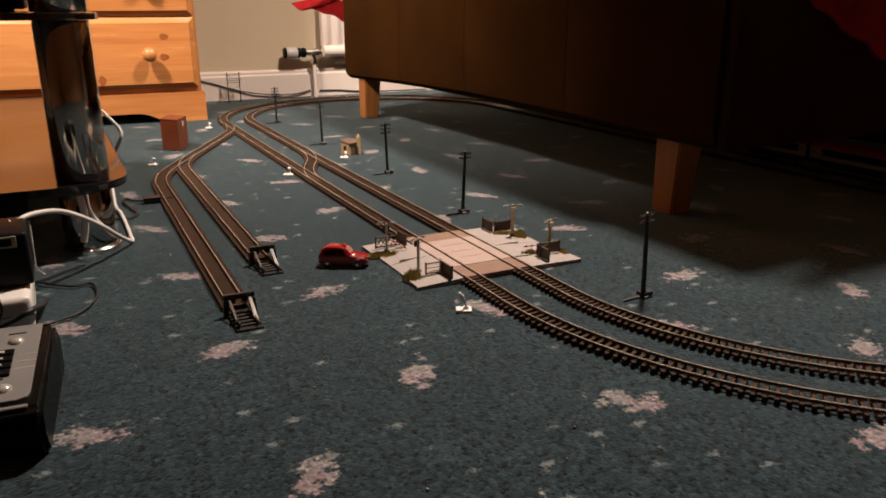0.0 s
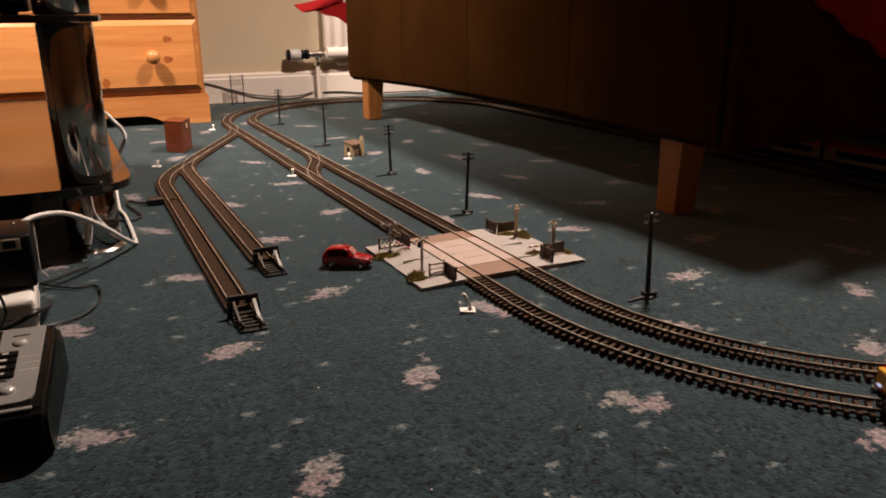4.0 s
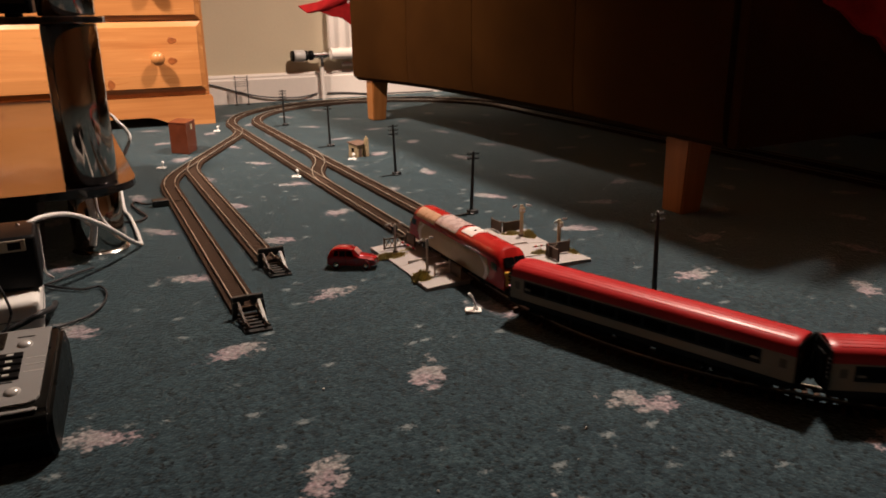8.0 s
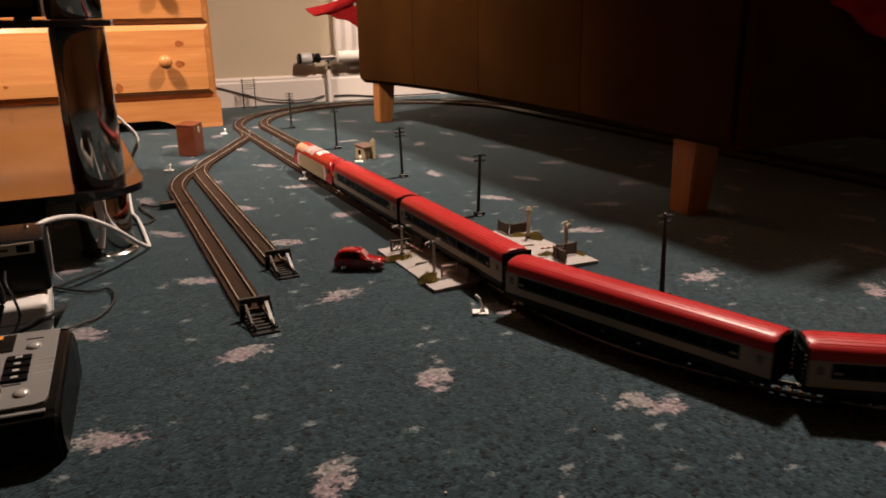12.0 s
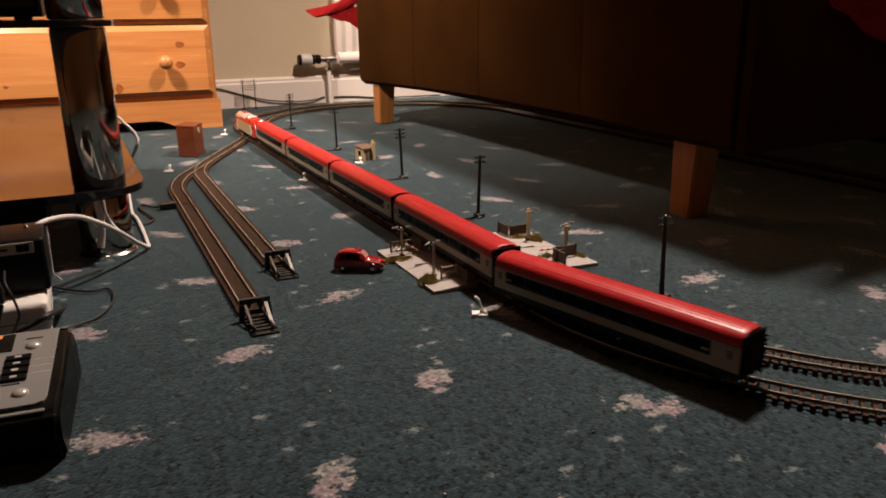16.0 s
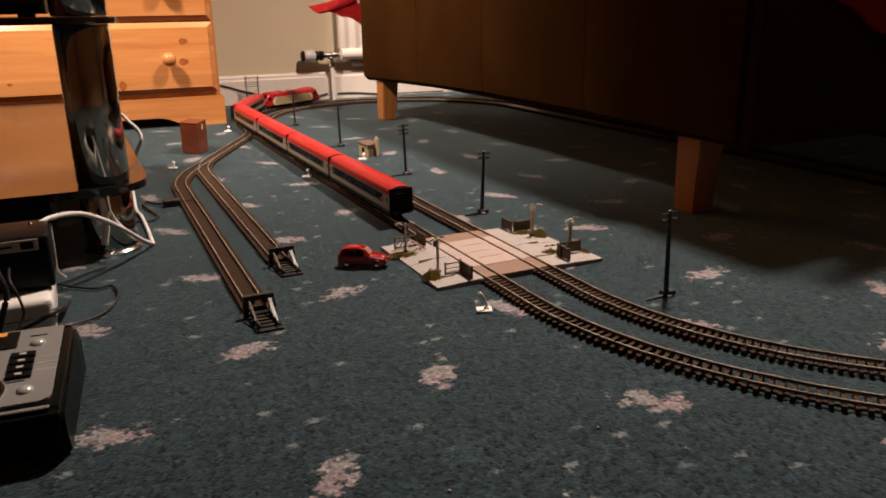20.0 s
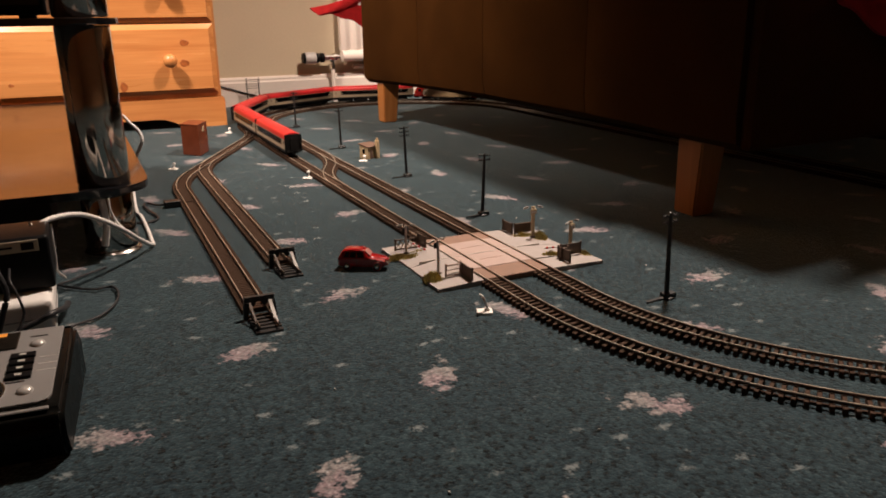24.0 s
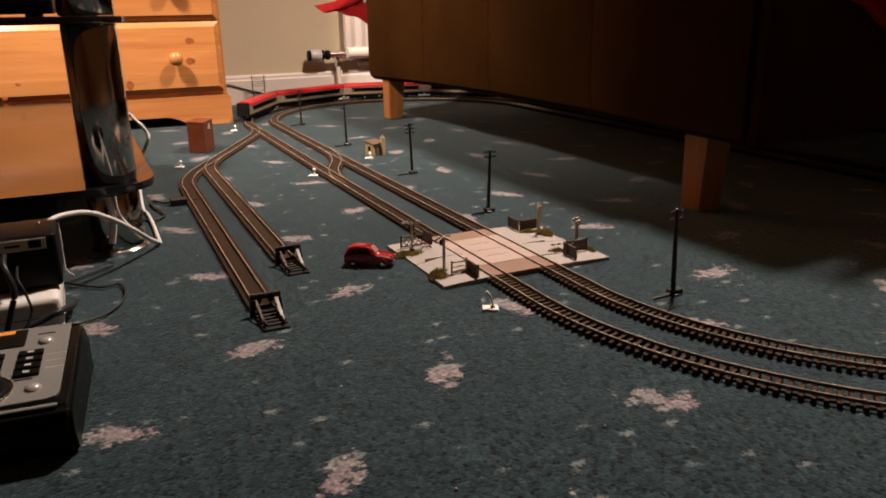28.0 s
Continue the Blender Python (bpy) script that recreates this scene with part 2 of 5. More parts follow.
UNDER = varied("black_lining", (0.01, 0.009, 0.008), 0.9, amount=0.3, scale=40)
BLACK_GLOSS = varied("black_lacquer", (0.008, 0.008, 0.009), 0.07, spec=0.6, amount=0.2, scale=20, bump=0.0)
BLACK_GLASS = varied("black_glass", (0.006, 0.006, 0.007), 0.10, spec=0.65, amount=0.2, scale=20, bump=0.0)
CHROME = varied("polished_chrome", (0.86, 0.84, 0.81), 0.16, 1.0, amount=0.08, scale=30, bump=0.03)
BLACK_PLASTIC = varied("black_plastic", (0.006, 0.006, 0.0065), 0.40, spec=0.10, amount=0.3, scale=50, bump=0.1)
WHITE_PLASTIC = varied("white_plastic", (0.50, 0.485, 0.46), 0.38, amount=0.06, scale=40, bump=0.05)
GREY_PANEL = varied("grey_panel_plastic", (0.20, 0.195, 0.19), 0.4, amount=0.08, scale=40, bump=0.08)
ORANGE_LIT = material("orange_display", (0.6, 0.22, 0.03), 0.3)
ORANGE_LIT.node_tree.nodes["Principled BSDF"].inputs["Emission Color"].default_value = (1.0, 0.38, 0.06, 1)
ORANGE_LIT.node_tree.nodes["Principled BSDF"].inputs["Emission Strength"].default_value = 0.25
# One rail metal in two tones: sides dark as shaded, top bright as lit.
RAIL_DARK = varied("shade_dark_rail", (0.052, 0.037, 0.027), 0.45, 0.25, amount=0.35, scale=45, bump=0.1)
RAIL_STEEL = varied("nickel_silver_rail", (0.47, 0.41, 0.335), 0.33, 0.5, amount=0.25, scale=45, bump=0.08)
SLEEPER_BROWN = varied("brown_sleeper_plastic", (0.049, 0.0285, 0.0185), 0.75, spec=0.10, amount=0.35, scale=110, bump=0.3)
RED_PAINT = varied("red_roof_paint", (0.37, 0.014, 0.016), 0.38, spec=0.34, amount=0.12, scale=30, bump=0.06)
SILVER_PAINT = varied("silver_grey_paint", (0.26, 0.203, 0.137), 0.40, 0.0, amount=0.12, scale=40, bump=0.06)
PALE_PAINT = varied("pale_silver_paint", (0.42, 0.38, 0.35), 0.38, amount=0.1, scale=40, bump=0.06)
DARK_BAND = varied("charcoal_window_band", (0.006, 0.0055, 0.006), 0.4, spec=0.12, amount=0.2, scale=60, bump=0.03)
PANE = varied("smoked_pane", (0.003, 0.003, 0.0035), 0.12, spec=0.22, amount=0.2, scale=60, bump=0.0)
TINTED = material("smoked_clear_pane", (0.11, 0.105, 0.10), 0.06)
TINTED.node_tree.nodes["Principled BSDF"].inputs["Transmission Weight"].default_value = 1.0
TINTED.node_tree.nodes["Principled BSDF"].inputs["IOR"].default_value = 1.12
SMOKED = varied("smoked_grey_pane", (0.15, 0.125, 0.095), 0.2, spec=0.3, amount=0.2, scale=60, bump=0.0)
UNDERFRAME = varied("matt_black_underframe", (0.007, 0.0065, 0.0065), 0.8, spec=0.12, amount=0.3, scale=90, bump=0.2)
YELLOW_PAINT = varied("yellow_end_paint", (0.60, 0.32, 0.02), 0.4, amount=0.1, scale=60)
WHEEL_STEEL = varied("worn_wheel_steel", (0.06, 0.055, 0.05), 0.48, 0.9, amount=0.2, scale=120)
TAIL_LIT = material("lit_tail_lamp", (0.9, 0.2, 0.15), 0.3)
TAIL_LIT.node_tree.nodes["Principled BSDF"].inputs["Emission Color"].default_value = (1.0, 0.42, 0.40, 1)
TAIL_LIT.node_tree.nodes["Principled BSDF"].inputs["Emission Strength"].default_value = 1.6
HEAD_LIT = material("lit_head_lamp", (0.8, 0.8, 0.9), 0.3)
HEAD_LIT.node_tree.nodes["Principled BSDF"].inputs["Emission Color"].default_value = (0.55, 0.6, 1.0, 1)
HEAD_LIT.node_tree.nodes["Principled BSDF"].inputs["Emission Strength"].default_value = 0.8
CONCRETE = varied("pale_concrete_card", (0.29, 0.26, 0.245), 0.8, amount=0.12, scale=70, bump=0.2)
ROAD = varied("pinkish_road_card", (0.35, 0.265, 0.235), 0.8, amount=0.10, scale=60, bump=0.2)
BOARDING = varied("tan_boarding_card", (0.20, 0.12, 0.085), 0.8, amount=0.15, scale=90, bump=0.2)
FENCE_BROWN = varied("dark_fence_plastic", (0.075, 0.045, 0.028), 0.6, amount=0.3, scale=120, bump=0.2)
CREAM_PLASTIC = varied("cream_post_plastic", (0.42, 0.34, 0.22), 0.6, amount=0.15, scale=120)
GRASS = varied("olive_scatter_grass", (0.40, 0.33, 0.11), 0.95, amount=0.45, scale=300, bump=0.8, dist=0.002)
POLE_BLACK = varied("black_pole_plastic", (0.007, 0.007, 0.007), 0.5, amount=0.3, scale=100)
CAR_GLASS = varied("dark_red_glass", (0.030, 0.003, 0.003), 0.08, spec=0.6, amount=0.2, scale=60, bump=0.0)
CLEAR = material("clear_plastic", (0.95, 0.93, 0.90), 0.12)
CLEAR.node_tree.nodes["Principled BSDF"].inputs["Transmission Weight"].default_value = 1.0
CLEAR.node_tree.nodes["Principled BSDF"].inputs["IOR"].default_value = 1.2
CAR_SCREEN = varied("car_screen_reflection", (0.34, 0.15, 0.13), 0.12, spec=0.6, amount=0.2, scale=60, bump=0.0)
RED_CAR = varied("red_car_enamel", (0.26, 0.007, 0.008), 0.14, spec=0.7, amount=0.12, scale=60, bump=0.0)
RED_BROWN = varied("red_brown_varnish", (0.125, 0.031, 0.013), 0.32, amount=0.25, scale=35, bump=0.1)
HUT_CREAM = varied("cream_hut_board", (0.40, 0.30, 0.17), 0.75, amount=0.15, scale=90, bump=0.3)
HUT_ROOF = varied("dark_hut_roof", (0.10, 0.055, 0.035), 0.8, amount=0.3, scale=90, bump=0.3)
CABLE_WHITE = varied("white_flex", (0.60, 0.58, 0.56), 0.4, amount=0.06, scale=60)
CABLE_BLACK = varied("black_flex", (0.012, 0.012, 0.014), 0.5, amount=0.3, scale=60)
LABEL_BUFF = varied("buff_label_paper", (0.34, 0.31, 0.23), 0.6, amount=0.12, scale=90)
SCREEN_DARK = varied("dark_display", (0.012, 0.010, 0.008), 0.15, amount=0.2, scale=60, bump=0.0)
BLOCK_WHITE = varied("white_block_plastic", (0.72, 0.70, 0.67), 0.32, amount=0.05, scale=40, bump=0.05)
CASE_BLACK = varied("dull_black_case", (0.005, 0.005, 0.0045), 0.30, spec=0.08, amount=0.3, scale=50, bump=0.1)
SILVER_KEY = varied("silver_key_plastic", (0.45, 0.44, 0.42), 0.22, 0.3, amount=0.08, scale=80, bump=0.0)
BLACK_CHROME = varied("black_chrome", (0.55, 0.50, 0.45), 0.06, 1.0, amount=0.04, scale=9, bump=0.0)
LEVER_WHITE = varied("bright_white_plastic", (0.80, 0.78, 0.75), 0.4, amount=0.04, scale=60)
LOCO_SIDE = varied("beige_silver_side_paint", (0.31, 0.222, 0.118), 0.36, amount=0.12, scale=40, bump=0.06)
ROOF_WHITE = varied("white_roof_hatch_paint", (0.70, 0.62, 0.58), 0.28, amount=0.06, scale=60)
ROOF_TAN = varied("faded_tan_roof_paint", (0.46, 0.27, 0.17), 0.30, amount=0.22, scale=160, bump=0.1)
ROOF_PALE = varied("pale_pink_roof_paint", (0.42, 0.31, 0.29), 0.28, amount=0.25, scale=140, bump=0.1)
LOCO_RED = varied("glossy_red_loco_paint", (0.33, 0.011, 0.009), 0.24, spec=0.5, amount=0.12, scale=30, bump=0.03)
RED_GLOSS = varied("red_rib_paint", (0.38, 0.012, 0.010), 0.18, spec=0.6, amount=0.1, scale=40, bump=0.03)

# ---- shape helpers ----
def part(name, bm, mat, parent=None, label="", smooth=False):
    """Link a bmesh as one mesh object, under a thing or a part."""
    me = bpy.data.meshes.new(name)
    bmesh.ops.recalc_face_normals(bm, faces=bm.faces)
    bm.to_mesh(me)
    bm.free()
    me.materials.append(mat)
    if smooth:
        for p in me.polygons:
            p.use_smooth = True
        me.set_sharp_from_angle(angle=radians(38))
    ob = new(name, me)
    if parent is not None:
        ob.parent = parent
    return tagged(ob, label)


def thing(name, label, category, group="", kind="", at=None):
    ob = new(name)
    ob.empty_display_size = 0.01
    if at is not None:
        ob.matrix_basis = at
    return tagged(ob, label, category, group, kind)


def box(x0, x1, y0, y1, z0, z1, bevel=0.0, segs=2, bm=None):
    bm = bm or bmesh.new()
    vs = [bm.verts.new((x, y, z)) for z in (z0, z1) for x, y in ((x0, y0), (x1, y0), (x1, y1), (x0, y1))]
    fs = [bm.faces.new([vs[i] for i in f]) for f in ((3, 2, 1, 0), (4, 5, 6, 7), (0, 1, 5, 4), (1, 2, 6, 5), (2, 3, 7, 6), (3, 0, 4, 7))]
    if bevel:
        edges = list({e for f in fs for e in f.edges})
        bmesh.ops.bevel(bm, geom=edges, offset=bevel, segments=segs, profile=0.6, affect="EDGES")
    return bm


def loft(rings, closed=True, caps=True, bm=None):
    """Skin a row of rings with the same number of points."""
    bm = bm or bmesh.new()
    rows = [[bm.verts.new(p) for p in r] for r in rings]
    n = len(rows[0])
    for a, b in zip(rows, rows[1:]):
        for i in range(n if closed else n - 1):
            j = (i + 1) % n
            bm.faces.new((a[i], a[j], b[j], b[i]))
    if caps:
        bm.faces.new(list(reversed(rows[0])))
        bm.faces.new(rows[-1])
    return bm


def spun(profile, centre=(0, 0, 0), sides=20, bm=None, axis=2):
    """A turned shape from (radius, height) pairs round an axis."""
    rings = []
    for r, h in profile:
        ring = []
        for i in range(sides):
            a = 2 * math.pi * i / sides
            p = [r * math.cos(a), r * math.sin(a), h]
            if axis == 0:
                p = [h, p[0], p[1]]
            elif axis == 1:
                p = [p[1], h, p[0]]
            ring.append((p[0] + centre[0], p[1] + centre[1], p[2] + centre[2]))
        rings.append(ring)
    return loft(rings, bm=bm)


def smooth_line(points, per=8):
    """A Catmull-Rom line through a few points."""
    ps = [Vector(p) for p in points]
    ps = [ps[0] * 2 - ps[1]] + ps + [ps[-1] * 2 - ps[-2]]
    out = []
    for i in range(1, len(ps) - 2):
        a, b, c, d = ps[i - 1:i + 3]
        for k in range(per):
            t = k / per
            out.append(0.5 * ((2 * b) + (c - a) * t + (2 * a - 5 * b + 4 * c - d) * t * t + (3 * b - a - 3 * c + d) * t ** 3))
    out.append(ps[-2])
    return out


def tube(points, radius, sides=8, per=8, bm=None):
    line = smooth_line(points, per) if per else [Vector(p) for p in points]
    rings = []
    for i, p in enumerate(line):
        d = (line[min(i + 1, len(line) - 1)] - line[max(i - 1, 0)]).normalized()
        up = Vector((0, 0, 1)) if abs(d.z) < 0.95 else Vector((1, 0, 0))
        s = d.cross(up).normalized()
        w = s.cross(d)
        rings.append([p + (s * math.cos(a) + w * math.sin(a)) * radius for a in (2 * math.pi * k / sides for k in range(sides))])
    return loft(rings, bm=bm)


def outline(points, z0, z1, bevel=0.0, bm=None):
    """A slab from a plan outline."""
    bm = bm or bmesh.new()
    lo = [bm.verts.new((x, y, z0)) for x, y in points]
    hi = [bm.verts.new((x, y, z1)) for x, y in points]
    fs = [bm.faces.new(list(reversed(lo))), bm.faces.new(hi)]
    n = len(points)
    for i in range(n):
        fs.append(bm.faces.new((lo[i], lo[(i + 1) % n], hi[(i + 1) % n], hi[i])))
    if bevel:
        bmesh.ops.bevel(bm, geom=list(fs[0].edges) + list(fs[1].edges), offset=bevel, segments=2, profile=0.6, affect="EDGES")
    return bm


def moved(bm, m):
    bmesh.ops.transform(bm, matrix=m, verts=bm.verts)
    return bm

# ---- the room ----
WX0, WX1, WY0, WY1, WZ = -1.75, 2.15, -0.95, 2.575, 2.32


def setting(name, bm, mat, label, category):
    return tagged(part(name, bm, mat), label, category, kind="structure")


setting("floor", box(WX0, WX1, WY0, WY1, -0.06, 0.0), CARPET, "blue-green patterned carpet with pink sprigs and pale flecks", "carpet")
setting("wall_north", box(WX0 - 0.1, WX1 + 0.1, WY1, WY1 + 0.1, -0.06, WZ), WALLPAPER, "cream painted wall behind the chest and radiator", "wall")
# South and west walls are unseen; their brown feeds the stand leg's reflection.
setting("wall_south", box(WX0 - 0.1, WX1 + 0.1, WY0 - 0.1, WY0, -0.06, WZ), BROWN_WALL, "unseen wall, brown for the stand leg's reflection", "wall")
setting("wall_east", box(WX1, WX1 + 0.1, WY0, WY1, -0.06, WZ), WALLPAPER, "cream painted wall behind the sofa", "wall")
setting("wall_west", box(WX0 - 0.1, WX0, WY0, WY1, -0.06, WZ), BROWN_WALL, "unseen wall, brown for the stand leg's reflection", "wall")
setting("ceiling", box(WX0 - 0.1, WX1 + 0.1, WY0 - 0.1, WY1 + 0.1, WZ, WZ + 0.1), CEILING_WHITE, "plain white ceiling", "ceiling")


def skirting():
    prof = [(0.0, 0.0), (-0.016, 0.0), (-0.016, 0.074), (-0.012, 0.079), (-0.012, 0.085), (-0.006, 0.0915), (0.0, 0.0915)]
    rings = [[(x, WY1 + dy, z) for dy, z in prof] for x in (WX0, WX1)]
    setting("baseboard", loft(rings), WHITE_PAINT, "white gloss skirting board along the wall", "skirting board")


skirting()


# ---- pine chest of drawers ----
def chest():
    x0, x1, y0 = -0.830, -0.0255, 2.150
    t = thing("chest_of_drawers", "varnished knotty pine chest of drawers with round knobs", "chest of drawers")
    part("body", box(x0, x1, y0 + 0.004, y0 + 0.405, 0.076, 0.815, 0.003), PINE_UP, t)
    part("top", box(x0 - 0.015, x1 + 0.015, y0 - 0.015, y0 + 0.412, 0.816, 0.838, 0.006), PINE, t)
    # plinth with an arched foot cut
    pts = [(x0 - 0.006, 0.0), (x0 + 0.10, 0.0)]
    for i in range(9):
        a = i / 8
        pts.append((x0 + 0.10 + 0.07 * a, 0.026 * math.sin(a * math.pi / 2)))
    for i in range(9):
        a = 1 - i / 8
        pts.append((x1 - 0.10 - 0.07 * a, 0.026 * math.sin(a * math.pi / 2)))
    pts += [(x1 - 0.10, 0.0), (x1 + 0.006, 0.0), (x1 + 0.006, 0.070), (x1 + 0.002, 0.0765), (x0 - 0.002, 0.0765), (x0 - 0.006, 0.070)]
    part("plinth", loft([[(x, y, z) for x, z in pts] for y in (y0 - 0.008, y0 + 0.012)]), PINE, t)
    part("side_plinth", box(x1 - 0.014, x1 + 0.006, y0 + 0.014, y0 + 0.40, 0.0, 0.075), PINE_UP, t)
    part("side_plinth", box(x0 - 0.006, x0 + 0.014, y0 + 0.014, y0 + 0.40, 0.0, 0.075), PINE_UP, t)
    z = 0.0885
    for k in range(4):
        h = 0.1775
        d = part("drawer", bevelled_panel(x0 + 0.022, x1 - 0.008, y0 - 0.012, y0 + 0.003, z, z + h), PINE, t)
        for kx in (x0 + 0.125, x1 - 0.127):
            prof = [(0.0, 0.0), (0.012, 0.0), (0.010, -0.006), (0.0075, -0.012), (0.010, -0.016), (0.0155, -0.021), (0.0175, -0.028), (0.0155, -0.035), (0.009, -0.040), (0.0, -0.0415)]
            part("knob", spun([(max(r, 0.0003), hh) for r, hh in prof], (kx, y0 - 0.012, z + 0.0875), 20, axis=1), PINE_UP, d, "round turned pine knob", True)
        if k == 0:
            # knots in the bottom drawer's boards
            for kx, kz, kw, kh in ((-0.1105, 0.219, 0.0115, 0.008), (-0.114, 0.168, 0.0120, 0.009), (-0.268, 0.114, 0.009, 0.012), (-0.519, 0.130, 0.006, 0.004), (-0.552, 0.098, 0.006, 0.005)):
                bm = loft([[(kx + s * kw * math.cos(a), yy, kz + s * kh * math.sin(a) * (1 + 0.15 * math.cos(3 * a))) for a in (2 * math.pi * i / 16 for i in range(16))] for yy, s in ((y0 - 0.0135, 1.0), (y0 - 0.0139, 0.85))])
                part("knot", bm, KNOT, d, "dark pine knot")
        z += h + 0.004


def bevelled_panel(x0, x1, yf, yb, z0, z1):
    """A drawer front with a wide chamfer round its face."""
    c, e = 0.012, 0.007
    ring = lambda y, i: [(x0 + i, y, z0 + i), (x1 - i, y, z0 + i), (x1 - i, y, z1 - i), (x0 + i, y, z1 - i)]
    return loft([ring(yb, 0), ring(yf + e, 0), ring(yf, c), ring(yf - 0.0015, c + 0.001)])


chest()


# ---- radiator, pipe and valve ----
def radiator():
    yw = WY1 - 0.018
    t = thing("radiator", "white panel radiator on the wall with thermostatic valve", "radiator")
    rings, x0, x1 = [], 0.4421, 1.2488
    n = 84
    prof = []
    for i in range(n + 1):
        x = x0 + (x1 - x0) * i / n
        w = (i % 4)
        prof.append((x, yw - 0.0296 - (0.0074 if w in (1, 2) else 0.0000)))
    bm = bmesh.new()
    zs = [(0.1646, 0.0056), (0.1758, 0.0000), (0.5550, 0.0000), (0.5643, 0.0056)]
    rows = [[bm.verts.new((x, y + dy, z)) for x, y in prof] for z, dy in zs]
    for a, b in zip(rows, rows[1:]):
        for i in range(n):
            bm.faces.new((a[i], a[i + 1], b[i + 1], b[i]))
    part("panel", bm, WHITE_PAINT, t, smooth=True)
    part("back_panel", box(x0, x1, yw - 0.0259, yw - 0.0037, 0.1665, 0.5643, 0.0037), WHITE_PAINT, t)
    part("rounded_bottom_tank", spun([(0.0009, x0), (0.0185, x0 + 0.0019), (0.0185, x1), (0.0009, x1 + 0.0019)], (0, yw - 0.0278, 0.1499), 16, axis=0), WHITE_PAINT, t, smooth=True)
    part("supply_pipe", tube([(0.4144, yw - 0.0204, 0.0000), (0.4144, yw - 0.0204, 0.0555), (0.4126, yw - 0.0204, 0.1341)], 0.0069, 12, 4), WHITE_PAINT, t, "white painted copper pipe", True)
    part("lower_pipe", tube([(0.4903, yw - 0.0046, 0.1129), (0.7400, yw - 0.0046, 0.1129), (1.2025, yw - 0.0046, 0.1129)], 0.0069, 12, 4), WHITE_PAINT, t, "white painted copper pipe", True)
    valve = part("valve_body", spun([(0.0009, 0.3848), (0.0102, 0.3853), (0.0102, 0.4144), (0.0130, 0.4153), (0.0130, 0.4274), (0.0083, 0.4283), (0.0083, 0.4440), (0.0120, 0.4449), (0.0120, 0.4607), (0.0009, 0.4616)], (0, yw - 0.0204, 0.1462), 14, axis=0), CHROME, t, "chrome radiator valve", True)
    part("valve_nut", spun([(0.0009, 0.1091), (0.0111, 0.1101), (0.0111, 0.1240), (0.0083, 0.1249), (0.0083, 0.1462), (0.0009, 0.1471)], (0.4126, yw - 0.0204, 0), 6, axis=2), CHROME, valve)
    head = part("thermostat_head", spun([(0.0009, 0.3185), (0.0176, 0.3190), (0.0190, 0.3225), (0.0190, 0.3520), (0.0176, 0.3548), (0.0009, 0.3552)], (0, yw - 0.0204, 0.1462), 28, axis=0), WHITE_PLASTIC, t, "white ribbed thermostat head", True)
    part("end_cap", spun([(0.0009, 0.3095), (0.0157, 0.3110), (0.0180, 0.3180), (0.0009, 0.3184)], (0, yw - 0.0204, 0.1462), 24, axis=0), BLACK_PLASTIC, head, "dark end cap")
    part("collar", spun([(0.0009, 0.3556), (0.0150, 0.3560), (0.0162, 0.3640), (0.0120, 0.3690), (0.0162, 0.3740), (0.0150, 0.3840), (0.0009, 0.3844)], (0, yw - 0.0204, 0.1462), 20, axis=0), BLACK_PLASTIC, head, "black ring collar")


radiator()


# ---- wall cable along the skirting ----
def wall_cable():
    y = WY1 - 0.0194
    t = thing("wall_cable", "black cable sagging along the white skirting board", "cable")
    part("flex", tube([(-0.0278, y, 0.0814), (0.0555, y, 0.0629), (0.1295, y, 0.0389), (0.2035, y - 0.0037, 0.0204), (0.2868, y - 0.0037, 0.0111), (0.3515, y - 0.0037, 0.0120), (0.3996, y, 0.0204)], 0.0022, 8), CABLE_BLACK, t, smooth=True)
    part("flex", tube([(0.4347, y, 0.0185), (0.4995, y, 0.0166), (0.5735, y, 0.0093), (0.6660, y - 0.0037, 0.0056), (0.8325, y - 0.0093, 0.0046)], 0.0022, 8), CABLE_BLACK, t, smooth=True)


wall_cable()


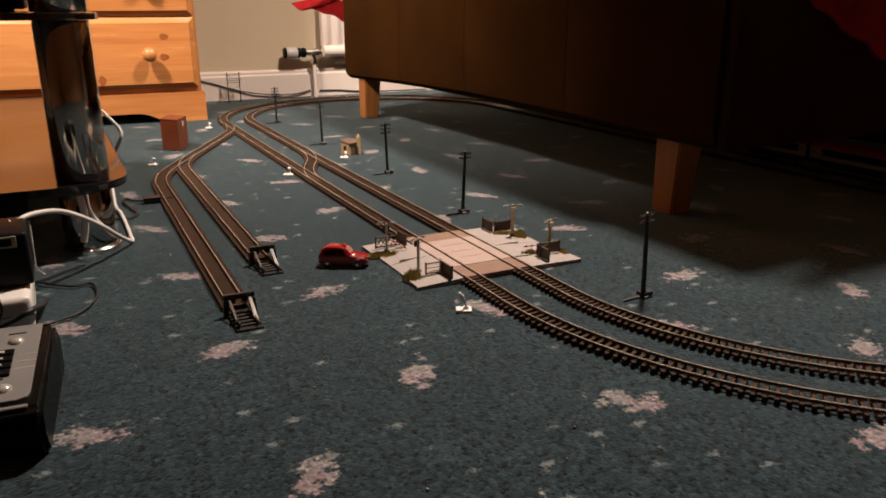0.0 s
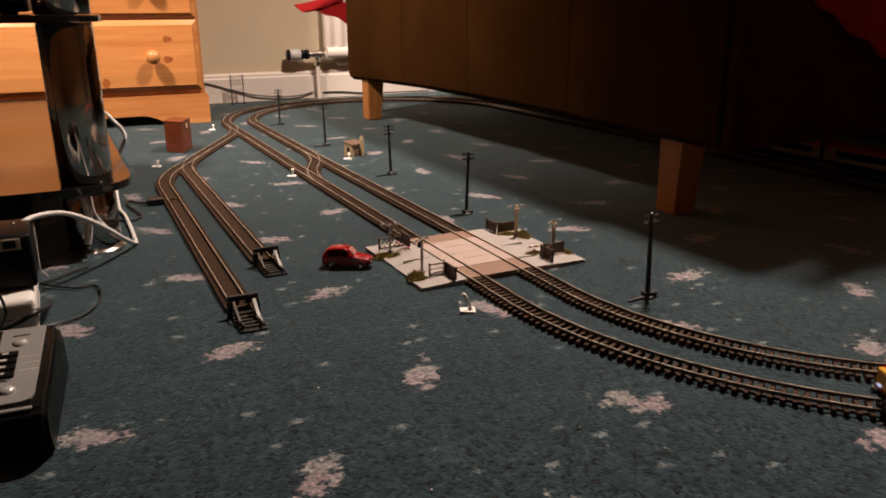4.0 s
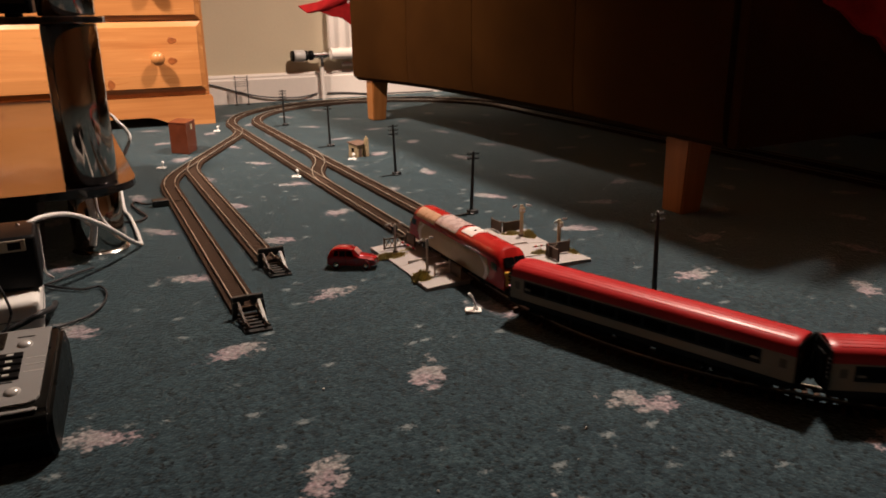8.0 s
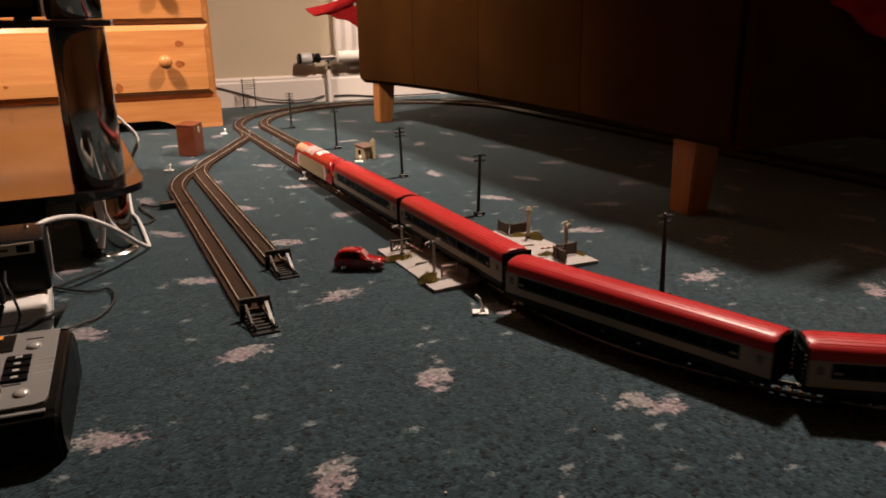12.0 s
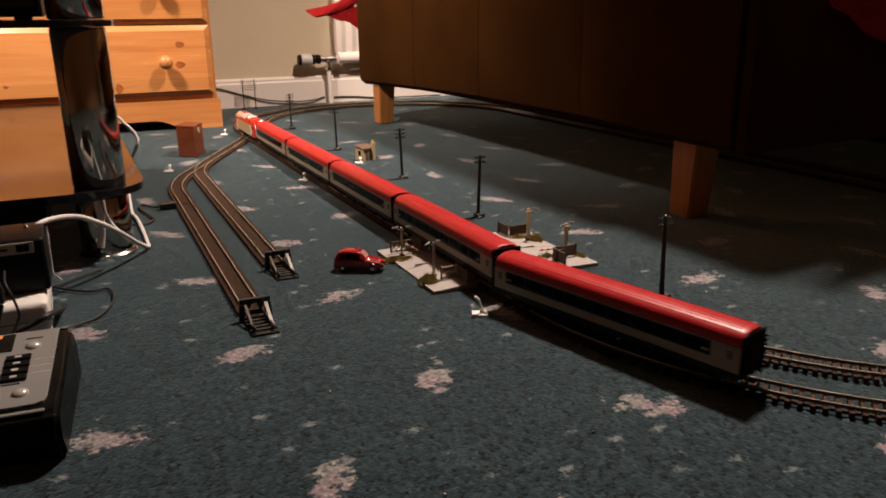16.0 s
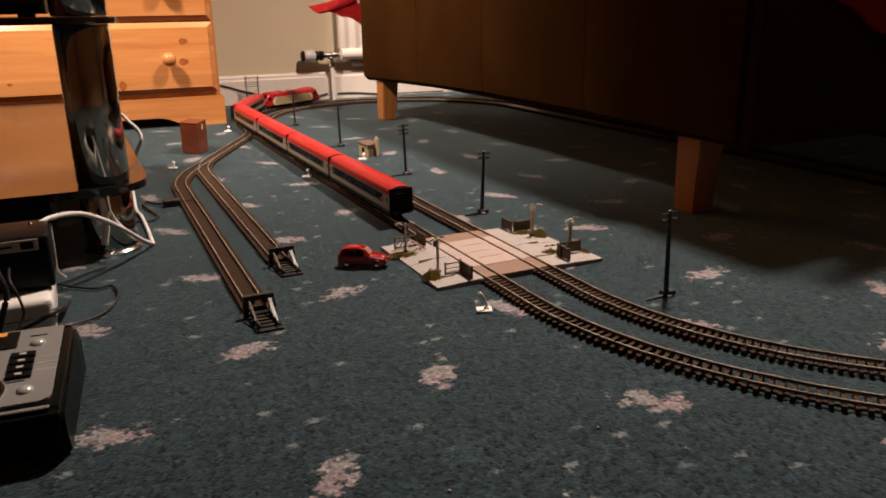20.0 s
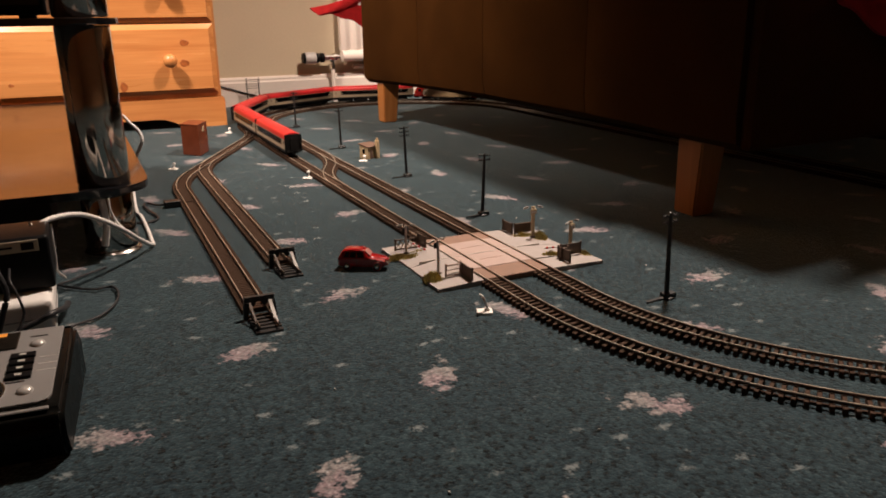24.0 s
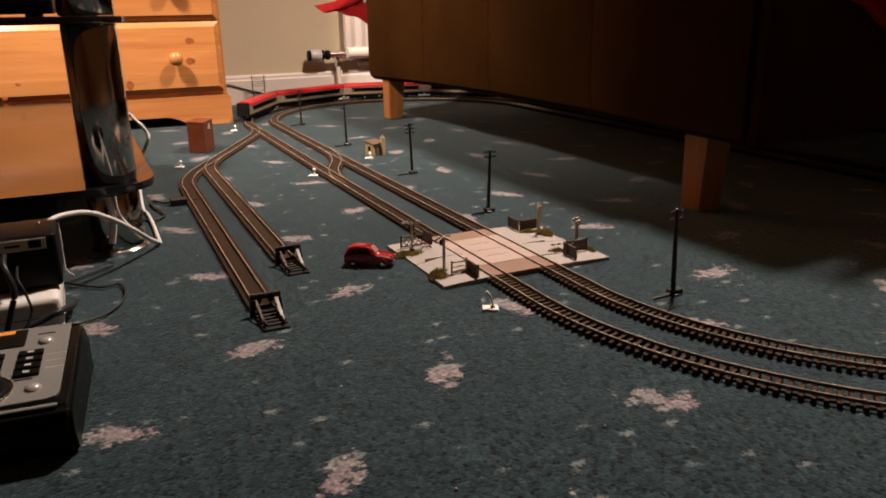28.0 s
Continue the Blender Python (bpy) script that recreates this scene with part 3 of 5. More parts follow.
# ---- sofa with red throws ----
def sofa():
    t = thing("sofa", "dark brown suede sofa on tapered wooden legs", "sofa", at=pose(0.3715, 0.728, 0, 0, 0, 0.8) @ pose(-0.3715, -0.728, 0))
    x0, y0, y1 = 0.3715, 0.728, 2.067
    seams = [y0, 1.0525, 1.392, 1.705, y1]
    for a, b in zip(seams, seams[1:]):
        bm = bmesh.new()
        n = 10
        rings = []
        for i in range(n + 1):
            u = i / n
            y = a + (b - a) * u + (0.0008 if i == 0 else -0.0008 if i == n else 0)
            puff = 0.010 * math.sin(math.pi * u) ** 0.5
            sag = 0.110 + 0.012 * math.sin(math.pi * (y - y0) / (y1 - y0)) - 0.006 * (y - y0)
            rings.append([(x0 + 0.05, y, sag + 0.002), (x0 + 0.016, y, sag), (x0 + 0.004 - puff * 0.5, y, sag + 0.010), (x0 - puff, y, sag + 0.04), (x0 - puff, y, 0.30),
                          (x0 - puff, y, 0.375), (x0 + 0.006, y, 0.395), (x0 + 0.05, y, 0.400)])
        part("front_panel", loft(rings, bm=bm), SUEDE, t, smooth=True)
    for s in seams[1:-1]:
        part("seam", tube([(x0 + 0.008, s, 0.125), (x0 + 0.0045, s, 0.20), (x0 + 0.0045, s, 0.385)], 0.0036, 6, 3), PIPING, t)
    part("base", box(x0 + 0.05, 1.22, y0 + 0.002, y1 - 0.002, 0.118, 0.402, 0.015), SUEDE, t)
    part("dust_cover", box(x0 + 0.03, 1.20, y0 + 0.02, y1 - 0.02, 0.112, 0.1175), UNDER, t)
    part("end_panel", box(x0 + 0.006, 1.22, y0 - 0.020, y0 - 0.001, 0.112, 0.401, 0.008), SUEDE, t)
    part("end_panel", box(x0 + 0.006, 1.22, y1 + 0.001, y1 + 0.020, 0.112, 0.401, 0.008), SUEDE, t)
    part("arm", box(x0 - 0.004, 1.22, y0 - 0.012, y0 + 0.18, 0.403, 0.455, 0.022, 4), SUEDE, t, smooth=True)
    part("arm", box(x0 - 0.004, 1.22, y1 - 0.18, y1 + 0.012, 0.403, 0.455, 0.022, 4), SUEDE, t, smooth=True)
    for a, b in ((y0 + 0.184, 1.396), (1.400, y1 - 0.184)):
        part("seat_cushion", box(x0 - 0.015, 1.02, a, b, 0.404, 0.485, 0.03, 4), SUEDE, t, smooth=True)
    part("backrest", box(1.03, 1.28, y0 - 0.02, y1 + 0.02, 0.404, 0.86, 0.05, 4), SUEDE, t, smooth=True)
    # Unseen panel, added down to the carpet to block light under the sofa.
    part("back_panel", box(1.225, 1.275, y0 - 0.018, y1 + 0.018, 0.004, 0.40, 0.006), SUEDE, t)
    for lx, ly in ((0.397, 0.857), (0.385, 2.006), (1.14, 0.857), (1.14, 2.006)):
        top = [(0.000, -0.050), (0.046, -0.050), (0.046, 0.0), (0.000, 0.0)]
        bot = [(0.001, -0.043), (0.039, -0.043), (0.039, -0.001), (0.001, -0.001)]
        bm = loft([[(lx + x, ly + y, 0.0) for x, y in bot], [(lx + x, ly + y, 0.111) for x, y in top]])
        bmesh.ops.bevel(bm, geom=bm.edges[:], offset=0.0025, segments=2, affect="EDGES")
        part("leg", bm, LEG_WOOD, t, "tapered beech leg")


sofa()


def throw(name_label, hem, x1, ya, yb, top_x, seed, flare=1.0):
    """A fleece hanging over a sofa arm: the hem is a row of (x, z), folds run down to it."""
    t = thing("throw_blanket", name_label, "blanket")
    rng = random.Random(seed)
    waves = [(rng.uniform(9, 60), rng.uniform(0, 6), rng.uniform(0.003, 0.008)) for _ in range(5)]
    bm = bmesh.new()
    n, m = 56, 16
    hx, hz = zip(*hem)
    rows = []
    for i in range(n + 1):
        u = i / n
        xb = hx[0] + (x1 - hx[0]) * u
        zb = float(np.interp(xb, hx, hz)) + 0.004 * math.sin(xb * 90)
        row = []
        for j in range(m + 1):
            v = j / m
            x = top_x + (x1 - top_x) * u + (xb - top_x - (x1 - top_x) * u) * v ** flare
            fold = sum(s * math.sin(x * f + p + v * 1.5) for f, p, s in waves) * (0.25 + 0.75 * v)
            y = ya + (yb - ya) * v ** 0.7 + fold * (1 if yb > ya else -1) * 0.5
            row.append(bm.verts.new((x, y, 0.468 + (zb - 0.468) * v)))
        rows.append(row)
    for a, b in zip(rows, rows[1:]):
        for j in range(m):
            bm.faces.new((a[j], a[j + 1], b[j + 1], b[j]))
    bmesh.ops.recalc_face_normals(bm, faces=bm.faces)
    bmesh.ops.solidify(bm, geom=bm.faces[:], thickness=0.006)
    part("fleece", bm, FLEECE, t, smooth=True)


throw("spotted red fleece throw hanging over the sofa arm", [(0.385, 0.385), (0.470, 0.300), (0.522, 0.269), (0.590, 0.238), (0.640, 0.220), (0.85, 0.19)], 0.95, 0.694, 0.678, 0.39, 3)
throw("spotted red fleece throw hanging over the far sofa arm", [(0.240, 0.300), (0.262, 0.290), (0.320, 0.283), (0.365, 0.264), (0.410, 0.248), (0.70, 0.22)], 0.90, 2.10, 2.185, 0.375, 8, 9.0)


# ---- black television stand ----
def tv_stand():
    t = thing("tv_stand", "black glass television stand with glossy round legs", "tv stand", at=pose(0.004, -0.012, 0))

    def shelf(z0, z1, right, back, name):
        pts = []
        for cx, cy, a0 in ((right - 0.060, 1.062, -90), (right - 0.060, back - 0.062, 0), (-0.72, back - 0.062, 90), (-0.72, 1.062, 180)):
            for i in range(9):
                a = radians(a0 + 90 * i / 8)
                pts.append((cx + 0.060 * math.cos(a), cy + 0.062 * math.sin(a)))
        part(name, outline(pts, z0, z1, 0.002), BLACK_GLASS, t)

    shelf(0.080, 0.090, -0.322, 2.102, "lower_shelf")
    shelf(0.279, 0.287, -0.332, 1.60, "middle_shelf")
    for lx, ly in ((-0.374, 1.045), (-0.73, 1.045), (-0.374, 1.545), (-0.73, 1.545), (-0.40, 2.04), (-0.70, 2.04)):
        levels = [(0.0, 0.0795)]
        if ly < 2:
            levels.append((0.0905, 0.2785))
            levels.append((0.2875, 0.3880))
            part("cap", spun([(0.0295, 0.3882), (0.031, 0.390), (0.031, 0.396), (0.028, 0.399), (0.0005, 0.399)], (lx, ly, 0), 40), BLACK_GLOSS, t, "glossy black leg cap", True)
        for a, b in levels:
            part("leg", spun([(0.0005, a), (0.0295, a), (0.031, a + 0.002), (0.031, b - 0.002), (0.0295, b), (0.0005, b)], (lx, ly, 0), 48), BLACK_CHROME, t, "glossy black chrome round leg", True)
        part("base_ring", spun([(0.0325, 0.0003), (0.0345, 0.0006), (0.0345, 0.0045), (0.0325, 0.0065), (0.0312, 0.0065), (0.0312, 0.0003)], (lx, ly, 0), 40), CHROME, t, "chrome ring at the leg's foot", True)
    part("plinth", box(-0.70, -0.440, 1.09, 1.98, 0.0, 0.074, 0.004), UNDER, t, "black plinth under the lower shelf")


tv_stand()


def set_top_box():
    t = thing("media_box", "black media player box on the glass shelf", "media player", at=pose(0.004, -0.012, 0))
    part("case", box(-0.70, -0.408, 1.085, 1.42, 0.2905, 0.351, 0.004), BLACK_PLASTIC, t)
    part("front_strip", box(-0.69, -0.415, 1.081, 1.0845, 0.301, 0.341, 0.001), BLACK_GLASS, t)
    for x in (-0.68, -0.43):
        part("foot", spun([(0.0005, 0.287), (0.010, 0.2872), (0.010, 0.2905), (0.0005, 0.2906)], (x, 1.10, 0), 12), BLACK_PLASTIC, t)


set_top_box()

# ---- the railway ----
GAUGE, RAIL_TOP, SPACING = 0.0087, 0.0085, 0.067


class Line:
    """A centre line laid from a start by straights and curves; heading in degrees, turn to the right positive."""

    def __init__(self, x, y, heading):
        self.p, self.q, self.now = [(x, y, heading)], [0.0], (x, y, heading)

    def go(self, length, turn=0.0):
        x, y, h = self.now
        n = max(1, round(length / 0.004))
        for _ in range(n):
            a = radians(h - turn / n / 2)
            x, y, h = x + length / n * math.cos(a), y + length / n * math.sin(a), h - turn / n
            self.p.append((x, y, h))
            self.q.append(self.q[-1] + length / n)
        self.now = (x, y, h)
        return self

    def at(self, q, side=0.0):
        """The place and heading q along the line, side metres to its right."""
        x, y, h = (float(np.interp(q, self.q, c)) for c in zip(*self.p))
        a = radians(h - 90)
        return x + side * math.cos(a), y + side * math.sin(a), h

    @property
    def length(self):
        return self.q[-1]


# the oval that the train runs on, from under the sofa round the near curve, along the straight, round the far curve and back
R_OUT = 0.4382
MAIN = Line(0.8764, 2.05, -90.0).go(2.05 - 0.6212).go(math.pi * R_OUT, 180)
Q0 = MAIN.length
MAIN.go(1.45 - 0.6212).go(0.02, 0.4).go(0.54).go(radians(179.6) * R_OUT, 179.6).go(0.45)
MAIN_END = MAIN.length


def sleeper_mesh():
    bm = box(-0.0150, 0.0150, -0.0018, 0.0018, 0.0, 0.0056, 0.0004, 1)
    for s in (-1, 1):
        x = s * GAUGE
        for d in (-0.0021, 0.0013):
            box(x + d, x + d + 0.0008, -0.0012, 0.0012, 0.0056, 0.0065, bm=bm)
    me = bpy.data.meshes.new("sleeper")
    bm.to_mesh(me)
    bm.free()
    me.materials.append(SLEEPER_BROWN)
    return me


SLEEPER = sleeper_mesh()


def rail(line, q0, q1, side, drop=0.0):
    """One bullhead rail along the line."""
    prof = [(-0.0007, 0.0056), (0.0007, 0.0056), (0.0007, 0.0061), (0.0003, 0.0065), (0.0003, 0.0072), (0.0006, 0.0076), (0.0006, 0.0083), (0.0004, RAIL_TOP), (-0.0004, RAIL_TOP), (-0.0006, 0.0083), (-0.0006, 0.0076), (-0.0003, 0.0072), (-0.0003, 0.0065), (-0.0007, 0.0061)]
    return swept(line, q0, q1, side, drop, prof)


def railhead(line, q0, q1, side, drop=0.0):
    """The running surface on a rail, coloured bright as if lit."""
    prof = [(-0.00062, 0.0078), (0.00062, 0.0078), (0.00062, 0.0084), (0.0004, RAIL_TOP + 0.0002), (-0.0004, RAIL_TOP + 0.0002), (-0.00062, 0.0084)]
    return swept(line, q0, q1, side, drop, prof)


def swept(line, q0, q1, side, drop, prof):
    n = max(2, round((q1 - q0) / 0.009))
    rings = []
    for i in range(n + 1):
        q = q0 + (q1 - q0) * i / n
        rings.append([(*line.at(q, side + s)[:2], z - drop) for s, z in prof])
    return loft(rings)


def rail_pair(t, line, q0, q1, side, drop=0.0):
    for s in (-GAUGE, GAUGE):
        r = part("rail", rail(line, q0, q1, side + s, drop), RAIL_DARK, t, "rail with sides coloured dark as in shade")
        part("railhead", railhead(line, q0, q1, side + s, drop), RAIL_STEEL, r, "nickel silver rail top coloured bright as lit")


LATER = []


def section(line, q0, q1, side, label, drop=0.0, pitch=0.0084):
    """One piece of sectional track: two rails, sleepers, web."""
    t = thing("track_section", label, "model railway track", "sections of model railway track")
    rail_pair(t, line, q0 + 0.0004, q1 - 0.0004, side, drop)
    n = max(1, round((q1 - q0) / pitch))
    LATER.append((t, line, q0, q1, side, n, drop))
    for s in (-0.0055, 0.0055):
        m = max(2, round((q1 - q0) / 0.02))
        rings = [[(*line.at(q0 + 0.002 + (q1 - q0 - 0.004) * i / m, side + s + w)[:2], z - drop) for w, z in ((-0.0008, 0.0004), (0.0008, 0.0004), (0.0008, 0.0022), (-0.0008, 0.0022))] for i in range(m + 1)]
        part("web", loft(rings), SLEEPER_BROWN, t)


def lay(line, cuts, side, label, drop=0.0, pitch=0.0084):
    for a, b in zip(cuts, cuts[1:]):
        section(line, a, b, side, label, drop, pitch)


def steps(a, b, n):
    return [a + (b - a) * i / n for i in range(n + 1)]


NEAR0 = Q0 - math.pi * R_OUT
CROSS0, CROSS1 = Q0 + 0.702 - 0.6212, Q0 + 0.870 - 0.6212
FAR0, FAR1 = Q0 + 1.45 - 0.6212, Q0 + 2.01 - 0.6212
ARC1 = FAR1 + radians(179.6) * R_OUT
for side, tag in ((0.0, "outer"), (SPACING, "inner")):
    lay(MAIN, steps(0.0, NEAR0, 5), side, "straight brown-sleepered model track under the sofa")
    lay(MAIN, steps(NEAR0, Q0, 8), side, "curved brown-sleepered model track lying on the carpet")
    lay(MAIN, [Q0, CROSS0], side, "short straight brown-sleepered track before the crossing")
    lay(MAIN, [CROSS1] + steps(CROSS1 + 0.21, FAR0, 2), side, "straight brown-sleepered model track on the carpet")
    lay(MAIN, [FAR0, FAR0 + 0.17, FAR0 + 0.36, FAR1], side, "straight brown-sleepered model track near the wall")
    lay(MAIN, steps(FAR1, ARC1, 4), side, "curved brown-sleepered model track by the skirting board")
    lay(MAIN, steps(ARC1, MAIN_END, 2), side, "straight brown-sleepered model track under the sofa")
    # rails only over the crossing
    t = thing("crossing_rails", "pair of rails set in the level crossing road", "model railway track")
    rail_pair(t, MAIN, CROSS0, CROSS1, side)

# branch to the two sidings, crossover between the running lines
BRANCH = Line(0.003, 1.993, -90.0).go(radians(26.4) * 0.36, 26.4).go(0.2325)
SIDE_A = Line(*BRANCH.now).go(0.156).go(radians(25.6) * 0.36, -25.6).go(0.594)
SIDE_B = Line(*BRANCH.now).go(0.029).go(radians(25.8) * 0.36, -25.8).go(0.564)
lay(BRANCH, [0.02, BRANCH.length * 0.5, BRANCH.length], 0.0, "branching model track to the sidings", drop=0.0003)
lay(SIDE_A, [0.0, 0.156 + 0.161, 0.156 + 0.161 + 0.29, SIDE_A.length], 0.0, "straight siding of brown-sleepered model track", drop=0.0002, pitch=0.0058)
lay(SIDE_B, [0.0, 0.191, 0.191 + 0.30, SIDE_B.length], 0.0, "straight siding of brown-sleepered model track", drop=0.0004, pitch=0.0058)
CROSSOVER = Line(SPACING, 1.549, -90.0).go(radians(24.9) * 0.360, 24.9).go(radians(24.9) * 0.360, -24.9)
lay(CROSSOVER, [0.0, CROSSOVER.length / 2, CROSSOVER.length], 0.0, "crossover track joining the two running lines", drop=0.0003)


def buffer_stop(x, y, turn=0.0):
    """Sleeper-built buffer stop at a siding's end, facing away from the viewer."""
    t = thing("buffer_stop", "black sleeper-built buffer stop at the siding's end", "buffer stop", "buffer stops", at=pose(x, y, 0, 0, 0, turn))
    part("beam", box(-0.0150, 0.0150, -0.0024, 0.0020, 0.0175, 0.0228, 0.0006), POLE_BLACK, t)
    for k in (-0.0082, 0.0, 0.0082):
        part("beam_bolt", spun([(0.0012, -0.0032), (0.0012, -0.0023), (0.0003, -0.0022)], (k, 0, 0.0202), 8, axis=1), POLE_BLACK, t)
    for s in (-1, 1):
        bm = loft([[(s * (0.0128 + w) + dx, -0.0010 + dy, z) for dx, dy in ((-0.0027, -0.0032), (0.0022, -0.0032), (0.0022, 0.0018), (-0.0027, 0.0018))] for w, z in ((0.0014, 0.0005), (0.0, 0.0176))])
        part("upright", bm, POLE_BLACK, t)
        wide = 0.0016 if s > 0 else 0.0010
        bm = loft([[(s * 0.0100 + dx, -0.0040 + dy, 0.0180) for dx, dy in ((-wide, -0.0012), (wide, -0.0012), (wide, 0.0012), (-wide, 0.0012))],
                   [(s * 0.0092 + dx, -0.036 + dy, 0.0040) for dx, dy in ((-wide, -0.0012), (wide, -0.0012), (wide, 0.0012), (-wide, 0.0012))]])
        # Light on the right strut only is put into the two colours.
        part("strut", bm, SILVER_KEY if s > 0 else RAIL_DARK, t, "rail strut coloured bright as lit" if s > 0 else "rail strut coloured dark as unlit")
        part("rail_stub", box(s * 0.0087 - 0.0006, s * 0.0087 + 0.0006, -0.044, 0.006, 0.0042, 0.0078), RAIL_DARK, t)
        part("lamp_pad", spun([(0.0005, -0.001), (0.0032, -0.0008), (0.0036, 0.0016), (0.0005, 0.002)], (s * 0.0062, 0.0020, 0.0150), 10, axis=1), POLE_BLACK, t)
    part("base_plate", box(-0.0128, 0.0128, -0.046, 0.002, 0.0, 0.0022), POLE_BLACK, t)
    for i in range(5):
        part("sleeper", box(-0.0128, 0.0128, -0.0390 + i * 0.0085, -0.0350 + i * 0.0085, 0.0, 0.0041, 0.0003, 1), POLE_BLACK, t)
    return t


buffer_stop(-0.2527, 0.724, -0.8)
buffer_stop(-0.1924, 0.870, -0.6)


# ---- level crossing ----
def level_crossing():
    t = thing("level_crossing", "pale card level crossing with grass, posts and brown fences", "level crossing")
    y0, y1 = 0.7020, 0.8700
    ya, yb = 0.7377, 0.8381
    top = 0.0074

    def slab(name, x0, x1, a, b, z, mat, label=""):
        part(name, box(x0, x1, a, b, 0.0003, z, 0.0006, 1), mat, t, label)

    g = GAUGE
    for xa, xb in ((g + 0.0014, SPACING - g - 0.0014), (-g + 0.0016, g - 0.0016), (SPACING - g + 0.0016, SPACING + g - 0.0016)):
        slab("road_panel", xa, xb, ya + 0.0004, 0.7874, top, ROAD, "pinkish road panel")
        slab("road_panel", xa, xb, 0.7884, yb - 0.0004, top, ROAD, "pinkish road panel")
        slab("boarding", xa, xb, y0, ya, top - 0.0006, BOARDING, "tan boarding strip")
        slab("boarding", xa, xb, yb, y1, top - 0.0006, BOARDING, "tan boarding strip")
    # outer ramps fall from the rails to the carpet
    for s, xr, xe in ((-1, -g - 0.0014, -0.066), (1, SPACING + g + 0.0014, 0.151)):
        xm = xr + s * 0.020
        for a, b in ((ya + 0.0004, 0.7874), (0.7884, yb - 0.0004)):
            bm = loft([[(xr, y, 0.0003), (xm, y, 0.0003), (xe - s * 0.004, y, 0.0003), (xe - s * 0.004, y, 0.0022), (xm, y, top - 0.0008), (xr, y, top)] for y in (a, b)])
            part("road_ramp", bm, CONCRETE, t, "pale road ramp")
        for a, b in ((y0, ya), (yb, y1)):
            bm = loft([[(xr, y, 0.0003), (xe, y, 0.0003), (xe, y, 0.0040), (xr + s * 0.016, y, 0.0056), (xr, y, 0.0060)] for y in (a, b)])
            part("corner_pad", bm, CONCRETE, t, "pale concrete corner pad")
    rng = random.Random(4)

    def fence(x, y, turn, length, diag, mat=FENCE_BROWN):
        m = pose(x, y, 0.0055, 0, 0, turn)
        f = part("fence", moved(box(0, length, -0.0006, 0.0006, 0.0006, 0.0022), m), mat, t, "dark brown lattice fence")
        part("top_rail", moved(box(0, length, -0.0008, 0.0008, 0.0125, 0.0142, 0.0002, 1), m), mat, f)
        if mat is ROAD:
            part("clear_pane", moved(box(0.0016, length - 0.0016, -0.0003, 0.0003, 0.0022, 0.0125), m), CLEAR, f, "clear plastic fence pane")
            part("mid_rail", moved(box(0.0016, length - 0.0016, -0.0005, 0.0005, 0.0074, 0.0082), m), mat, f)
        elif not diag:
            part("infill", moved(box(0.001, length - 0.001, -0.0003, 0.0003, 0.0022, 0.0125), m), mat, f)
        for k in (0.0, length - 0.0016):
            part("post", moved(box(k, k + 0.0016, -0.0011, 0.0011, 0.0, 0.0155, 0.0002, 1), m), mat, f)
        if diag:
            for k in range(4):
                p, w = 0.0015 + k * (length - 0.004) / 4, (length - 0.004) / 4
                for i, (za, zb) in enumerate(((0.0026, 0.0123), (0.0123, 0.0026))):
                    bm = tube([(p, -0.0006 + 0.0012 * i, za), (p + w, -0.0006 + 0.0012 * i, zb)], 0.0006, 5, 0)
                    part("brace", moved(bm, m), CREAM_PLASTIC if i else mat, f, "lattice brace")

    def signal(x, y, turn, tall, cream):
        m = pose(x, y, 0.005, 0, 0, turn)
        s = part("warning_post", moved(box(-0.0022 if cream else -0.0013, 0.0022 if cream else 0.0013, -0.0013, 0.0013, 0, tall, 0.0003, 1), m), CREAM_PLASTIC if cream else PALE_PAINT, t, "pale warning light post")
        part("crossbuck", moved(box(-0.0041, 0.0041, -0.0020, -0.0008, tall - 0.001, tall + 0.0014, 0.0002, 1), m @ pose(0, 0, 0, 0, 12, 0)), WHITE_PLASTIC, s)
        part("crossbuck", moved(box(-0.0034, 0.0034, -0.0032, -0.0021, tall - 0.001, tall + 0.0014, 0.0002, 1), m @ pose(0, 0, 0, 0, -14, 0)), WHITE_PLASTIC, s)
        part("lamp_board", moved(box(-0.0040, 0.0040, -0.0032, -0.0012, tall - 0.010, tall - 0.0030, 0.0006, 1), m), CREAM_PLASTIC if cream else POLE_BLACK, s)
        for k in (-0.0021, 0.0021):
            part("lamp", moved(spun([(0.0003, -0.0042), (0.0016, -0.0040), (0.0016, -0.0030), (0.0003, -0.0029)], (k, 0, tall - 0.007), 10, axis=1), m), WHITE_PLASTIC, s)
        part("foot", moved(box(-0.0030, 0.0030, -0.0026, 0.0026, 0, 0.0022, 0.0004, 1), m), FENCE_BROWN, s)

    def barrier(x, y, turn, tilt, rise):
        m = pose(x, y, rise, 0, 0, turn) @ pose(0, 0, 0, 0, tilt, 0)
        b = part("barrier_arm", moved(box(0, 0.024, -0.0007, 0.0007, -0.0008, 0.0008, 0.0002, 1), m), WHITE_PLASTIC, t, "white barrier arm with red bands")
        for k in range(3):
            part("red_band", moved(box(0.004 + k * 0.0075, 0.007 + k * 0.0075, -0.00085, 0.00085, -0.00095, 0.00095), m), RED_PAINT, b)

    fence(-0.044, 0.7305, 0, 0.020, False, ROAD)
    fence(-0.0230, 0.7049, 90, 0.030, False)
    fence(-0.057, 0.8478, 0, 0.030, True)
    fence(-0.0175, 0.8410, 90, 0.026, False)
    fence(0.105, 0.7247, 0, 0.012, False)
    fence(0.108, 0.7078, 90, 0.026, False)
    fence(0.112, 0.7348, 0, 0.030, False)
    fence(0.110, 0.8439, 90, 0.026, False)
